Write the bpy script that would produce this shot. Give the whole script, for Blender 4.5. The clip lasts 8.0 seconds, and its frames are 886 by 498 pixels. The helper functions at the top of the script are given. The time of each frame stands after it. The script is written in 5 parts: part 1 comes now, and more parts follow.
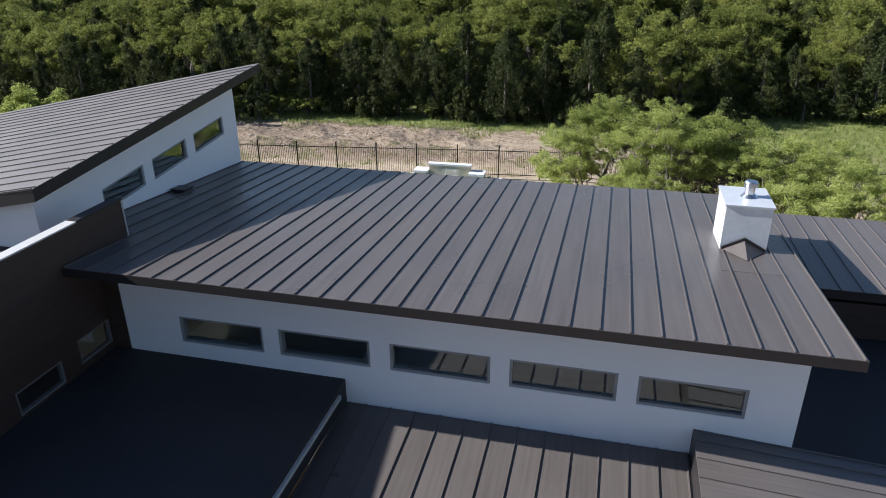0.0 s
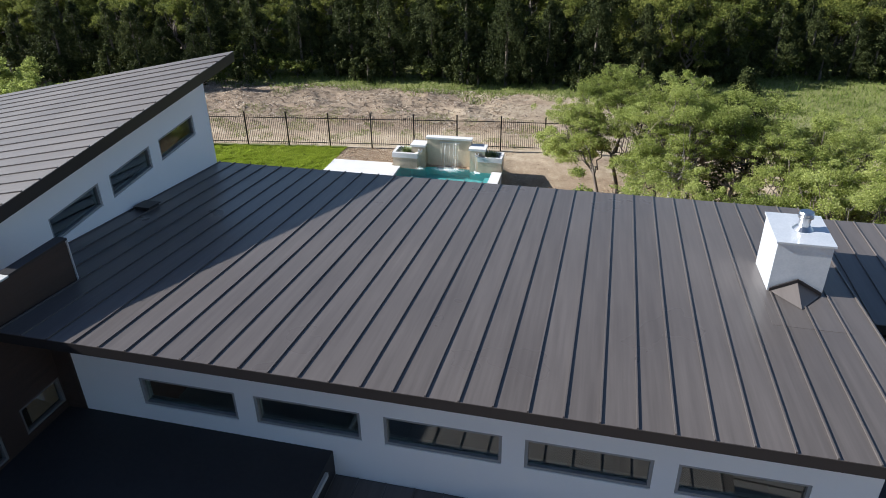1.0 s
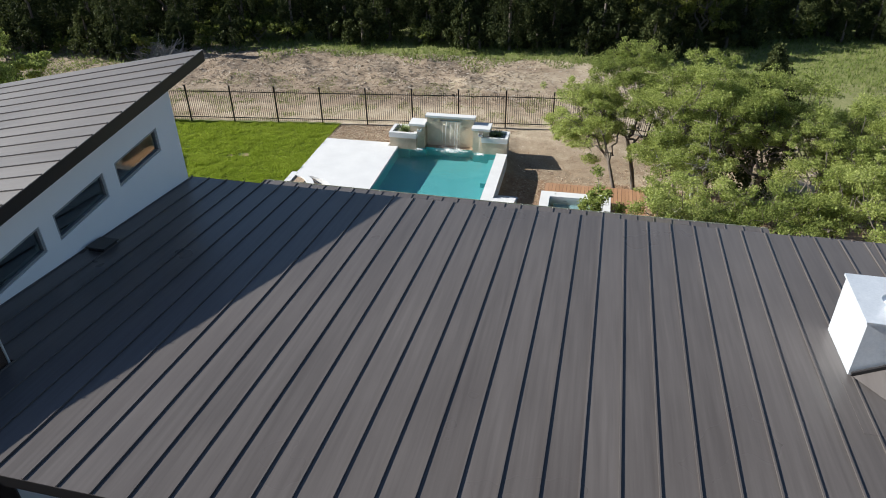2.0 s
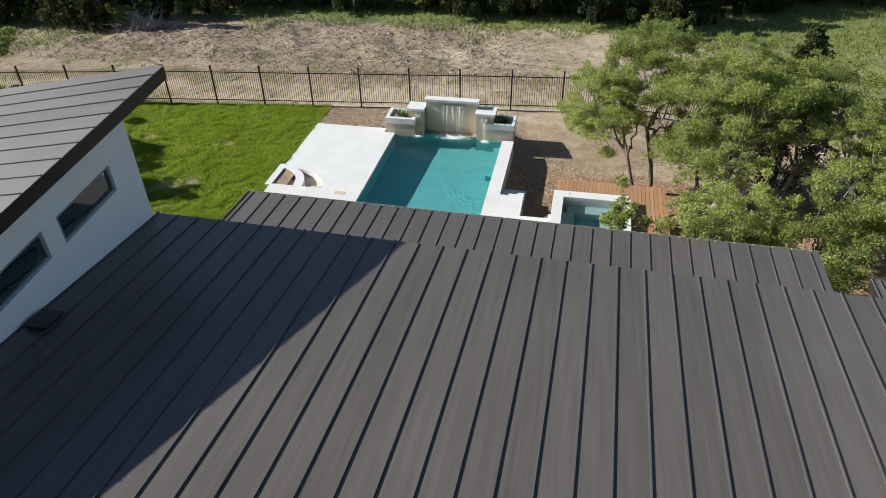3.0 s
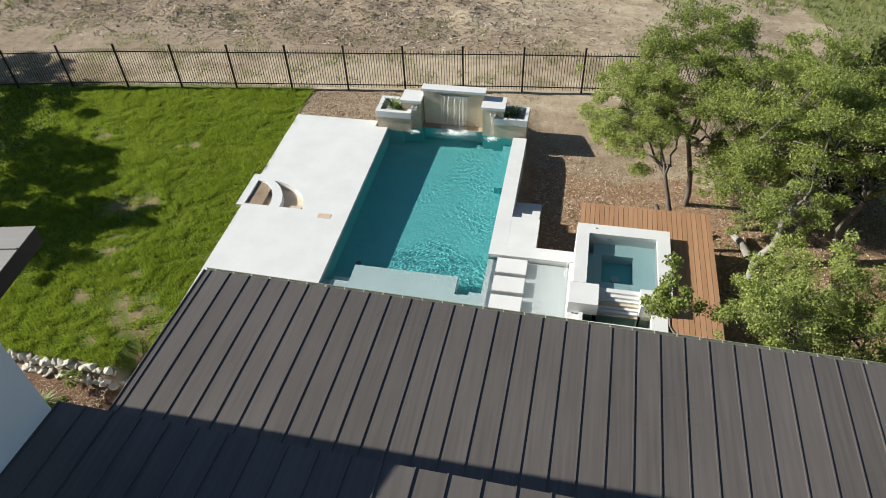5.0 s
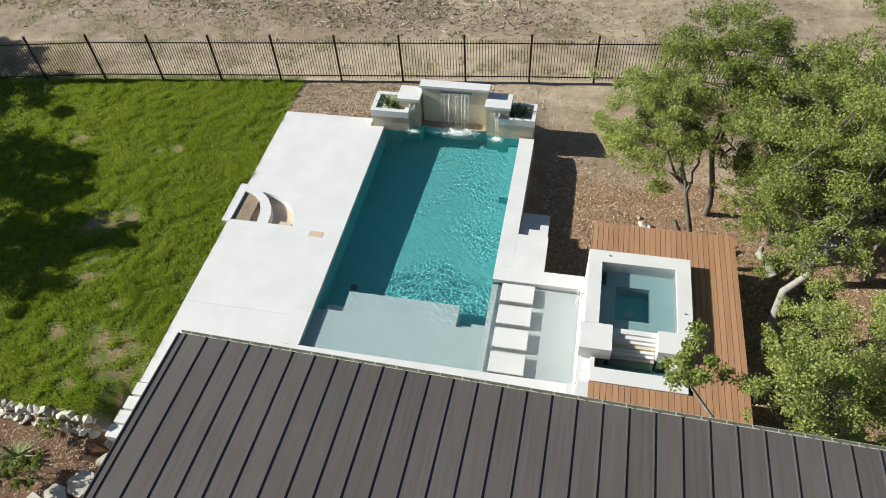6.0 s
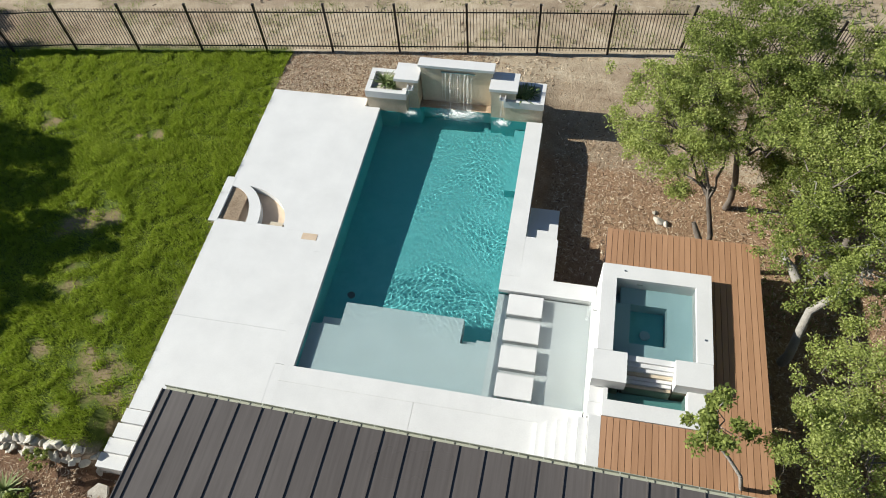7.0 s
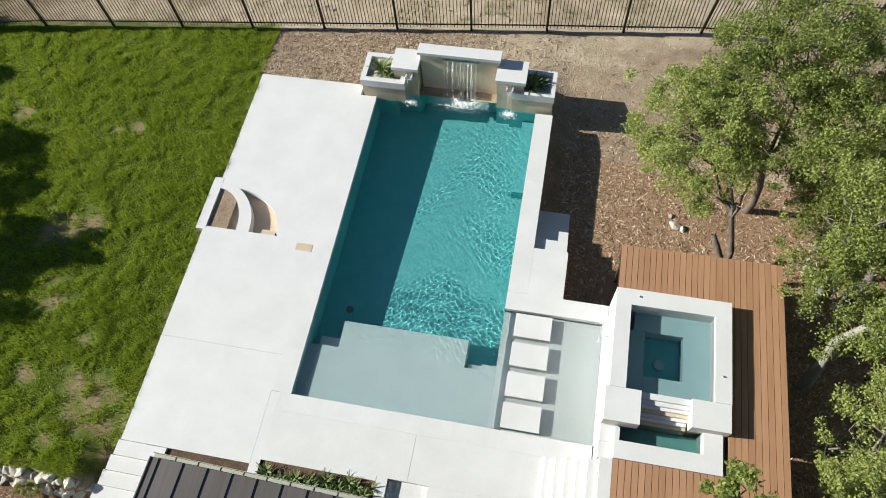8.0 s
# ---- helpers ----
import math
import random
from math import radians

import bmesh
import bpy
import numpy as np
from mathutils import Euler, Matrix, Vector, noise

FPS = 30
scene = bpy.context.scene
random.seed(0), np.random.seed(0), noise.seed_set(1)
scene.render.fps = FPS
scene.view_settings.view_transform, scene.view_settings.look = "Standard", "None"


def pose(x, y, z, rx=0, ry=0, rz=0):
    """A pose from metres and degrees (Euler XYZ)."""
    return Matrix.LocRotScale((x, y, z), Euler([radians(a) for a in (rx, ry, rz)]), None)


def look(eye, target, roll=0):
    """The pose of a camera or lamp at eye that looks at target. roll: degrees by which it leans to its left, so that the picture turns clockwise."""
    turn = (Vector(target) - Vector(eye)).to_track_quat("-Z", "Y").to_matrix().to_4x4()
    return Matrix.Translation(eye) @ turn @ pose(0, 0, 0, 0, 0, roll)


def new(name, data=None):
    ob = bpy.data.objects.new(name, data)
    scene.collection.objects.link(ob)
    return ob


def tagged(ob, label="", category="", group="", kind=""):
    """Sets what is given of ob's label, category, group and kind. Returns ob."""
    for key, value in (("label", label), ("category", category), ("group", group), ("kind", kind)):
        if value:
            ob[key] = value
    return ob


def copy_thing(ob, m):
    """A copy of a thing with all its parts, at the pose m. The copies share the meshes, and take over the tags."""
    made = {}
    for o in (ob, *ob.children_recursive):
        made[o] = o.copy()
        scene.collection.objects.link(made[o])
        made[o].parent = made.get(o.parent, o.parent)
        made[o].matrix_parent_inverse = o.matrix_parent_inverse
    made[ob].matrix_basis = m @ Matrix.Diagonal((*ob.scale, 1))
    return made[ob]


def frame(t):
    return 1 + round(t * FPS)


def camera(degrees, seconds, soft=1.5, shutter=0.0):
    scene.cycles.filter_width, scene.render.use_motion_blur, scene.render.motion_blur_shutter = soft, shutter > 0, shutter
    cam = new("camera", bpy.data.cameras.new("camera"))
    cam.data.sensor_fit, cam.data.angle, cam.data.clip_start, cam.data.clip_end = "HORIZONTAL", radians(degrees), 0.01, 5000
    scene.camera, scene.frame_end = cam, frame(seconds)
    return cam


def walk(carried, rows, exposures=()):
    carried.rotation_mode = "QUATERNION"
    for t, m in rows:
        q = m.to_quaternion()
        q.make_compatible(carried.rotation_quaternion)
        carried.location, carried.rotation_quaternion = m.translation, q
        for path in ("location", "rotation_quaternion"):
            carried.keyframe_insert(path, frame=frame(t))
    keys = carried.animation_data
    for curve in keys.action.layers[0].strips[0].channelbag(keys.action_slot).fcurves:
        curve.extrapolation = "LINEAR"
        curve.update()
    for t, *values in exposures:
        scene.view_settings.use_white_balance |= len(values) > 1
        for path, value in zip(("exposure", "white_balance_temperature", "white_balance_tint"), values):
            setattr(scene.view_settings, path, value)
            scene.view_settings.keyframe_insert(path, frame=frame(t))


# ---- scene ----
cam = camera(65.6, 8.0, 0.95)
PATH = [
    (0, (7.262, -1.021, 12.713), (6.851, 0.761, 11.903), -0.4),
    (0.5, (7.005, 0.221, 13.026), (6.597, 1.972, 12.15), -0.7),
    (1, (6.669, 1.448, 13.388), (6.274, 3.166, 12.443), -0.9),
    (1.5, (6.319, 2.776, 13.689), (5.933, 4.458, 12.68), -1.0),
    (3, (4.989, 7.045, 14.203), (4.64, 8.623, 13.024), -1.4),
    (3.5, (4.668, 8.382, 14.45), (4.327, 9.92, 13.218), -1.6),
    (4, (4.406, 9.759, 14.778), (4.07, 11.253, 13.49), -2.0),
    (4.5, (4.06, 11.222, 15.001), (3.734, 12.671, 13.661), -2.2),
    (6, (3.505, 15.694, 15.793), (3.177, 16.968, 14.286), -4.3),
    (6.5, (3.176, 17.1, 16.176), (2.866, 18.276, 14.588), -4.7),
    (7, (2.898, 18.537, 16.346), (2.601, 19.618, 14.69), -5.5),
    (7.5, (2.602, 19.862, 16.494), (2.321, 20.852, 14.78), -6.0),
    (8, (2.322, 21.318, 16.683), (2.055, 22.198, 14.907), -7.1),
]
walk(cam, [(t, look(eye, target, roll)) for t, eye, target, roll in PATH], ((0.0, 0.94, 5950, 16), (1.5, 0.77, 6040, 13), (3.0, 0.60, 6230, 10), (4.5, 0.57, 6330, 9), (6.0, 0.56, 6300, 9), (8.0, 0.53, 6280, 9)))

# ---- light ----
SUN = Vector((-1.8, -0.12, 1.0)).normalized()
world = bpy.data.worlds.new("world")
scene.world = world
world.use_nodes = True
wn = world.node_tree.nodes
sky = wn.new("ShaderNodeTexSky")
sky.sky_type = "NISHITA"
sky.sun_disc = False
sky.dust_density = 0.4
sky.ozone_density = 2.0
sky.sun_elevation = math.asin(SUN.z)
sky.sun_rotation = math.atan2(SUN.x, SUN.y)
wn["Background"].inputs["Strength"].default_value = 0.054
world.node_tree.links.new(sky.outputs[0], wn["Background"].inputs["Color"])
sun = new("sun", bpy.data.lights.new("sun", "SUN"))
sun.data.energy = 5.0
sun.data.angle = radians(0.55)
sun.data.cycles.is_caustics_light = True
sun.data.color = (1.0, 0.96, 0.85)
sun.matrix_world = look(SUN * 60, (0, 0, 0))

# ---- materials ----
def shader(name):
    m = bpy.data.materials.new(name)
    m.use_nodes = True
    return m, m.node_tree.nodes, m.node_tree.links, m.node_tree.nodes["Principled BSDF"]


def noise_node(nt, scale, detail=4.0, rough=0.55, stretch=None, coords="Object"):
    n, l = nt.nodes, nt.links
    tc = n.new("ShaderNodeNewGeometry" if coords == "World" else "ShaderNodeTexCoord")
    out = tc.outputs["Position"] if coords == "World" else tc.outputs["Object"]
    if stretch:
        mp = n.new("ShaderNodeMapping")
        mp.inputs["Scale"].default_value = stretch
        l.new(out, mp.inputs["Vector"])
        out = mp.outputs["Vector"]
    t = n.new("ShaderNodeTexNoise")
    t.inputs["Scale"].default_value = scale
    t.inputs["Detail"].default_value = detail
    t.inputs["Roughness"].default_value = rough
    l.new(out, t.inputs["Vector"])
    return t.outputs["Fac"]


def ramp(nt, fac, stops):
    r = nt.nodes.new("ShaderNodeValToRGB")
    els = r.color_ramp.elements
    while len(els) < len(stops):
        els.new(0.5)
    for e, (p, c) in zip(els, stops):
        e.position = p
        e.color = (*c, 1) if len(c) == 3 else c
    nt.links.new(fac, r.inputs["Fac"])
    return r.outputs["Color"]


def mix(nt, fac, a, b, blend="MIX"):
    x = nt.nodes.new("ShaderNodeMix")
    x.data_type = "RGBA"
    x.blend_type = blend
    for sock, v in ((x.inputs["Factor"], fac), (x.inputs["A"], a), (x.inputs["B"], b)):
        if isinstance(v, (int, float)):
            sock.default_value = v
        elif isinstance(v, tuple):
            sock.default_value = (*v, 1)
        else:
            nt.links.new(v, sock)
    return x.outputs["Result"]


def calc(nt, op, a, b=0.0, c=0.0):
    x = nt.nodes.new("ShaderNodeMath")
    x.operation = op
    for sock, v in zip(x.inputs, (a, b, c)):
        if isinstance(v, (int, float)):
            sock.default_value = v
        else:
            nt.links.new(v, sock)
    return x.outputs[0]


def bump(nt, height, strength, distance, target):
    b = nt.nodes.new("ShaderNodeBump")
    b.inputs["Strength"].default_value = strength
    b.inputs["Distance"].default_value = distance
    nt.links.new(height, b.inputs["Height"])
    nt.links.new(b.outputs["Normal"], target.inputs["Normal"])


def surface(name, dark, light, rough, fine=40.0, broad=1.5, bump_size=0.004, bump_strength=0.4, metal=0.0, stretch=None, spread=0.06, coords="World"):
    """Mottled surface: broad stains and fine grain between two colours, with per-object variation."""
    m, n, l, p = shader(name)
    nt = m.node_tree
    a = noise_node(nt, broad, 5, 0.6, stretch, coords)
    b = noise_node(nt, fine, 4, 0.6, stretch, coords)
    f = calc(nt, "MULTIPLY_ADD", a, 0.6, calc(nt, "MULTIPLY", b, 0.4))
    info = n.new("ShaderNodeObjectInfo")
    f = calc(nt, "ADD", f, calc(nt, "MULTIPLY_ADD", info.outputs["Random"], spread * 2, -spread))
    l.new(ramp(nt, f, [(0.3, dark), (0.7, light)]), p.inputs["Base Color"])
    p.inputs["Roughness"].default_value = rough
    p.inputs["Metallic"].default_value = metal
    bump(nt, b, bump_strength, bump_size, p)
    return m


def plain(name, colour, rough, metal=0.0):
    m, n, l, p = shader(name)
    b = noise_node(m.node_tree, 9.0, 4)
    l.new(mix(m.node_tree, b, tuple(c * 0.85 for c in colour), tuple(min(1, c * 1.12) for c in colour)), p.inputs["Base Color"])
    p.inputs["Roughness"].default_value = rough
    p.inputs["Metallic"].default_value = metal
    return m


def roof_metal(name, stretch, rough=0.27, gloss=0.42):
    m, n, l, p = shader(name)
    nt = m.node_tree
    streak = noise_node(nt, 1.0, 5, 0.6, stretch, "World")
    broad = noise_node(nt, 0.35, 4, 0.6, None, "World")
    fine = noise_node(nt, 60.0, 3, 0.6, None, "World")
    info = n.new("ShaderNodeObjectInfo")
    f = calc(nt, "MULTIPLY_ADD", streak, 0.6, calc(nt, "MULTIPLY_ADD", broad, 0.25, calc(nt, "MULTIPLY", info.outputs["Random"], 0.15)))
    l.new(ramp(nt, f, [(0.32, (0.088, 0.077, 0.071)), (0.68, (0.134, 0.119, 0.111))]), p.inputs["Base Color"])
    l.new(ramp(nt, broad, [(0.35, (rough, rough, rough)), (0.7, (rough + 0.12, rough + 0.12, rough + 0.12))]), p.inputs["Roughness"])
    p.inputs["Specular IOR Level"].default_value = gloss
    h = calc(nt, "MULTIPLY_ADD", fine, 0.1, streak)
    bump(nt, h, 0.12, 0.006, p)
    return m


ROOF_Y = roof_metal("bronze_metal_along_y", (14.0, 0.5, 1.0))
ROOF_X = roof_metal("bronze_metal_along_x", (0.5, 14.0, 1.0), 0.50, 1.0)
TRIM = plain("dark_bronze_trim", (0.022, 0.019, 0.019), 0.45)
STUCCO = surface("white_stucco", (0.82, 0.83, 0.83), (0.88, 0.88, 0.87), 0.85, 90, 0.8, 0.003, 0.3)
STONE = surface("white_limestone", (0.60, 0.597, 0.59), (0.72, 0.716, 0.705), 0.75, 30, 1.1, 0.003, 0.3, spread=0.03)
CREAM = surface("cream_limestone", (0.46, 0.38, 0.27), (0.64, 0.55, 0.42), 0.8, 22, 2.5, 0.006, 0.5)
TAN_STONE = surface("tan_stone", (0.52, 0.39, 0.27), (0.66, 0.53, 0.40), 0.8, 30, 3, 0.006, 0.4)
WOOD = surface("red_brown_composite_board", (0.33, 0.178, 0.095), (0.45, 0.255, 0.145), 0.6, 20, 1.5, 0.003, 0.4, stretch=(6, 0.6, 1), spread=0.12)
CLAD = surface("dark_stained_timber", (0.030, 0.018, 0.013), (0.060, 0.036, 0.026), 0.55, 18, 1.4, 0.01, 0.6, stretch=(1, 0.6, 9))
FLATROOF = surface("dark_roof_membrane", (0.020, 0.019, 0.020), (0.036, 0.034, 0.035), 0.65, 12, 0.6, 0.006, 0.3)
PLASTER = surface("teal_pool_plaster", (0.12, 0.445, 0.455), (0.18, 0.54, 0.545), 0.8, 9, 2.2, 0.004, 0.2)
LEDGE = surface("pale_grey_pool_plaster", (0.56, 0.585, 0.59), (0.67, 0.695, 0.70), 0.8, 14, 0.9, 0.004, 0.2)
SPA_PLASTER = surface("blue_green_spa_plaster", (0.28, 0.45, 0.48), (0.38, 0.55, 0.575), 0.8, 14, 0.9, 0.004, 0.2)
GALV = surface("galvanised_sheet", (0.62, 0.66, 0.70), (0.80, 0.83, 0.86), 0.38, 25, 3, 0.002, 0.15, metal=0.35)
STEEL = plain("bright_steel", (0.62, 0.63, 0.64), 0.28, 1.0)
IRON = plain("black_painted_iron", (0.018, 0.016, 0.015), 0.5, 0.2)
DIMFRAME = plain("dim_grey_window_frame", (0.16, 0.155, 0.15), 0.6)
GREYFRAME = plain("grey_window_frame", (0.30, 0.31, 0.31), 0.5, 0.1)
WHITEFRAME = plain("white_window_frame", (0.55, 0.55, 0.53), 0.5)
ROOM = plain("room_plaster", (0.62, 0.64, 0.60), 0.9)
GUTTER = plain("weathered_eave_gutter", (0.40, 0.41, 0.33), 0.5)
BARK = surface("grey_oak_bark", (0.09, 0.07, 0.055), (0.26, 0.225, 0.19), 0.9, 30, 4, 0.02, 0.8, stretch=(3, 3, 0.6))
PALE_BARK = surface("pale_weathered_bark", (0.26, 0.24, 0.21), (0.48, 0.45, 0.41), 0.9, 30, 4, 0.02, 0.8, stretch=(3, 3, 0.6))
ROCK = surface("pale_limestone_rubble", (0.40, 0.36, 0.30), (0.68, 0.64, 0.56), 0.9, 18, 4, 0.02, 0.7, spread=0.15)
SOIL = surface("brown_bark_mulch", (0.07, 0.042, 0.026), (0.20, 0.125, 0.075), 0.95, 26, 3, 0.03, 0.8)


def glass_pane(name):
    m, n, l, p = shader(name)
    p.inputs["Base Color"].default_value = (0.70, 0.86, 0.80, 1)
    p.inputs["Transmission Weight"].default_value = 1.0
    p.inputs["Roughness"].default_value = 0.03
    p.inputs["IOR"].default_value = 2.4
    return m


GLASS = glass_pane("window_glass")


def water_material(name, tint, scale, strength):
    m, n, l, p = shader(name)
    nt = m.node_tree
    p.inputs["Base Color"].default_value = (*tint, 1)
    p.inputs["Transmission Weight"].default_value = 1.0
    p.inputs["Roughness"].default_value = 0.015
    p.inputs["IOR"].default_value = 1.33
    a = noise_node(nt, scale, 3, 0.5, None, "World")
    b = noise_node(nt, scale * 3.1, 2, 0.5, None, "World")
    bump(nt, calc(nt, "MULTIPLY_ADD", b, 0.35, a), strength, 0.01, p)
    return m


WATER = water_material("pool_water", (0.80, 0.96, 0.96), 3.2, 0.7)
WATER_SHALLOW = water_material("shallow_water", (0.93, 0.97, 0.955), 5.0, 0.35)
WATER_DARK = water_material("trough_water", (0.35, 0.62, 0.55), 5.0, 0.4)


def fall_material():
    m, n, l, p = shader("falling_water")
    p.inputs["Base Color"].default_value = (0.95, 0.97, 0.98, 1)
    p.inputs["Roughness"].default_value = 0.12
    p.inputs["Transmission Weight"].default_value = 0.55
    p.inputs["IOR"].default_value = 1.33
    return m


FALL = fall_material()


def leaf_material(name, dark, light, yellow, thin=0.35):
    m, n, l, p = shader(name)
    nt = m.node_tree
    g = n.new("ShaderNodeNewGeometry")
    broad = noise_node(nt, 0.55, 3, 0.6, None, "World")
    info = n.new("ShaderNodeObjectInfo")
    own = calc(nt, "MULTIPLY_ADD", info.outputs["Random"], 0.24, -0.12)
    f = calc(nt, "MULTIPLY_ADD", g.outputs["Random Per Island"], 0.5, calc(nt, "MULTIPLY_ADD", broad, 0.5, own))
    c = ramp(nt, f, [(0.2, dark), (0.55, light), (0.88, yellow)])
    l.new(c, p.inputs["Base Color"])
    p.inputs["Roughness"].default_value = 0.65
    p.inputs["Specular IOR Level"].default_value = 0.15
    tr = n.new("ShaderNodeBsdfTranslucent")
    l.new(c, tr.inputs["Color"])
    ms = n.new("ShaderNodeMixShader")
    ms.inputs["Fac"].default_value = thin
    l.new(p.outputs[0], ms.inputs[1])
    l.new(tr.outputs[0], ms.inputs[2])
    l.new(ms.outputs[0], n["Material Output"].inputs["Surface"])
    return m


LEAF_OAK = leaf_material("live_oak_leaves", (0.152, 0.190, 0.050), (0.37, 0.428, 0.115), (0.56, 0.59, 0.23), 0.48)
LEAF_WOODS = leaf_material("woodland_leaves", (0.060, 0.082, 0.018), (0.185, 0.215, 0.048), (0.38, 0.385, 0.105), 0.42)
LEAF_CEDAR = leaf_material("cedar_leaves", (0.027, 0.037, 0.013), (0.058, 0.074, 0.024), (0.108, 0.12, 0.041), 0.3)
LEAF_AGAVE = leaf_material("agave_leaves", (0.10, 0.15, 0.05), (0.20, 0.26, 0.10), (0.34, 0.36, 0.18), 0.15)
GRASS = leaf_material("lawn_blades", (0.232, 0.305, 0.026), (0.32, 0.41, 0.041), (0.44, 0.495, 0.09), 0.45)
WEED = leaf_material("rough_grass", (0.10, 0.15, 0.03), (0.22, 0.28, 0.07), (0.36, 0.36, 0.14))


def chip_material(name, stops):
    m, n, l, p = shader(name)
    g = n.new("ShaderNodeNewGeometry")
    l.new(ramp(m.node_tree, g.outputs["Random Per Island"], stops), p.inputs["Base Color"])
    p.inputs["Roughness"].default_value = 0.9
    return m


CHIPS = chip_material("wood_chips", [(0.0, (0.09, 0.05, 0.03)), (0.3, (0.27, 0.16, 0.09)), (0.7, (0.50, 0.36, 0.23)), (1.0, (0.74, 0.63, 0.48))])
DEBRIS = chip_material("clearing_debris", [(0.0, (0.07, 0.048, 0.032)), (0.5, (0.26, 0.19, 0.13)), (1.0, (0.60, 0.53, 0.44))])


# dry patches in the lawn: place and radius
DRY = ((-11.0, 28.6, 0.85), (-10.4, 28.9, 0.55), (-11.6, 28.3, 0.5), (-8.3, 23.9, 0.95), (-7.6, 23.3, 0.45), (-7.45, 22.7, 0.4), (-8.9, 24.6, 0.35), (-10.4, 32.3, 0.3), (-11.0, 32.2, 0.22), (-14.3, 32.4, 0.5), (-10.3, 24.4, 0.35), (-10.4, 26.4, 0.4), (-10.7, 27.0, 0.3), (-9.1, 25.4, 0.3), (-9.0, 22.9, 0.35))


def ground_material():
    """Lawn, bark mulch, bare dirt and rough grass, each in its own part of the plot with ragged borders."""
    m, n, l, p = shader("plot_ground")
    nt = m.node_tree
    g = n.new("ShaderNodeNewGeometry")
    xyz = n.new("ShaderNodeSeparateXYZ")
    l.new(g.outputs["Position"], xyz.inputs[0])
    x, y = xyz.outputs["X"], xyz.outputs["Y"]
    big = noise_node(nt, 0.35, 5, 0.65, None, "World")
    mid = noise_node(nt, 2.2, 5, 0.65, None, "World")
    fine = noise_node(nt, 22.0, 4, 0.7, None, "World")
    wob = calc(nt, "MULTIPLY_ADD", mid, 0.5, -0.25)
    grain = calc(nt, "MULTIPLY_ADD", mid, 0.45, calc(nt, "MULTIPLY", fine, 0.55))
    dirt = ramp(nt, grain, [(0.3, (0.25, 0.18, 0.115)), (0.5, (0.47, 0.38, 0.265)), (0.7, (0.65, 0.565, 0.435))])
    dirt = mix(nt, ramp(nt, noise_node(nt, 0.16, 5, 0.7, (0.5, 1.4, 1.0), "World"), [(0.46, (0, 0, 0)), (0.62, (0.75, 0.75, 0.75))]), dirt, ramp(nt, grain, [(0.3, (0.13, 0.085, 0.052)), (0.7, (0.37, 0.265, 0.175))]))
    mulch = ramp(nt, grain, [(0.3, (0.15, 0.085, 0.048)), (0.5, (0.33, 0.205, 0.12)), (0.72, (0.50, 0.36, 0.235))])
    bark = ramp(nt, grain, [(0.3, (0.085, 0.045, 0.026)), (0.55, (0.20, 0.11, 0.06)), (0.75, (0.30, 0.19, 0.11))])
    thatch = calc(nt, "MULTIPLY_ADD", fine, 0.3, calc(nt, "MULTIPLY", mid, 0.28))
    for px, py, r in DRY:
        dx = calc(nt, "SUBTRACT", x, px)
        dy = calc(nt, "MULTIPLY", calc(nt, "SUBTRACT", y, py), 1.2)
        dist = calc(nt, "SQRT", calc(nt, "ADD", calc(nt, "MULTIPLY", dx, dx), calc(nt, "MULTIPLY", dy, dy)))
        near = calc(nt, "MULTIPLY_ADD", dist, -0.40 / r, calc(nt, "MULTIPLY_ADD", mid, 1.5, 0.02))
        thatch = calc(nt, "MAXIMUM", thatch, calc(nt, "MINIMUM", near, calc(nt, "MULTIPLY_ADD", fine, 0.3, 0.55)))
    lawn = ramp(nt, thatch, [(0.2, (0.07, 0.10, 0.010)), (0.42, (0.12, 0.155, 0.018)), (0.56, (0.17, 0.15, 0.05)), (0.74, (0.27, 0.20, 0.11))])
    rough = ramp(nt, grain, [(0.3, (0.08, 0.11, 0.022)), (0.5, (0.18, 0.20, 0.055)), (0.75, (0.34, 0.30, 0.15))])
    fence_y = calc(nt, "MULTIPLY_ADD", x, 0.1146, 37.76)
    step = lambda v, e: calc(nt, "MINIMUM", calc(nt, "MAXIMUM", calc(nt, "MULTIPLY_ADD", calc(nt, "ADD", v, wob), 3.0, -3.0 * e), 0.0), 1.0)
    rel = calc(nt, "SUBTRACT", y, fence_y)
    # dry dirt under the pool's far end, bark mulch further east
    near_mulch = calc(nt, "MULTIPLY", step(calc(nt, "MULTIPLY_ADD", big, 5.0, calc(nt, "MULTIPLY", y, -1.0)), -31.4), step(x, 1.5))
    col = mix(nt, near_mulch, dirt, mulch)
    lawn_mask = calc(nt, "MULTIPLY", step(calc(nt, "MULTIPLY", x, -1.0), 7.0), step(y, 22.05))
    col = mix(nt, lawn_mask, col, lawn)
    bed = calc(nt, "MULTIPLY", step(calc(nt, "MULTIPLY", x, -1.0), 3.0), step(calc(nt, "MULTIPLY", y, -1.0), -22.05))
    col = mix(nt, bed, col, bark)
    east = calc(nt, "MULTIPLY", step(x, 9.5), step(calc(nt, "MULTIPLY_ADD", big, 14.0, -7.0), 0.4))
    col = mix(nt, calc(nt, "MULTIPLY", east, 0.7), col, rough)
    # cleared strip beyond the fence
    col = mix(nt, step(rel, 0.05), col, dirt)
    pile = calc(nt, "MULTIPLY", step(calc(nt, "MULTIPLY_ADD", big, 8.0, calc(nt, "MULTIPLY", x, -1.0)), 6.0), step(calc(nt, "MULTIPLY_ADD", big, 3.0, rel), 4.2))
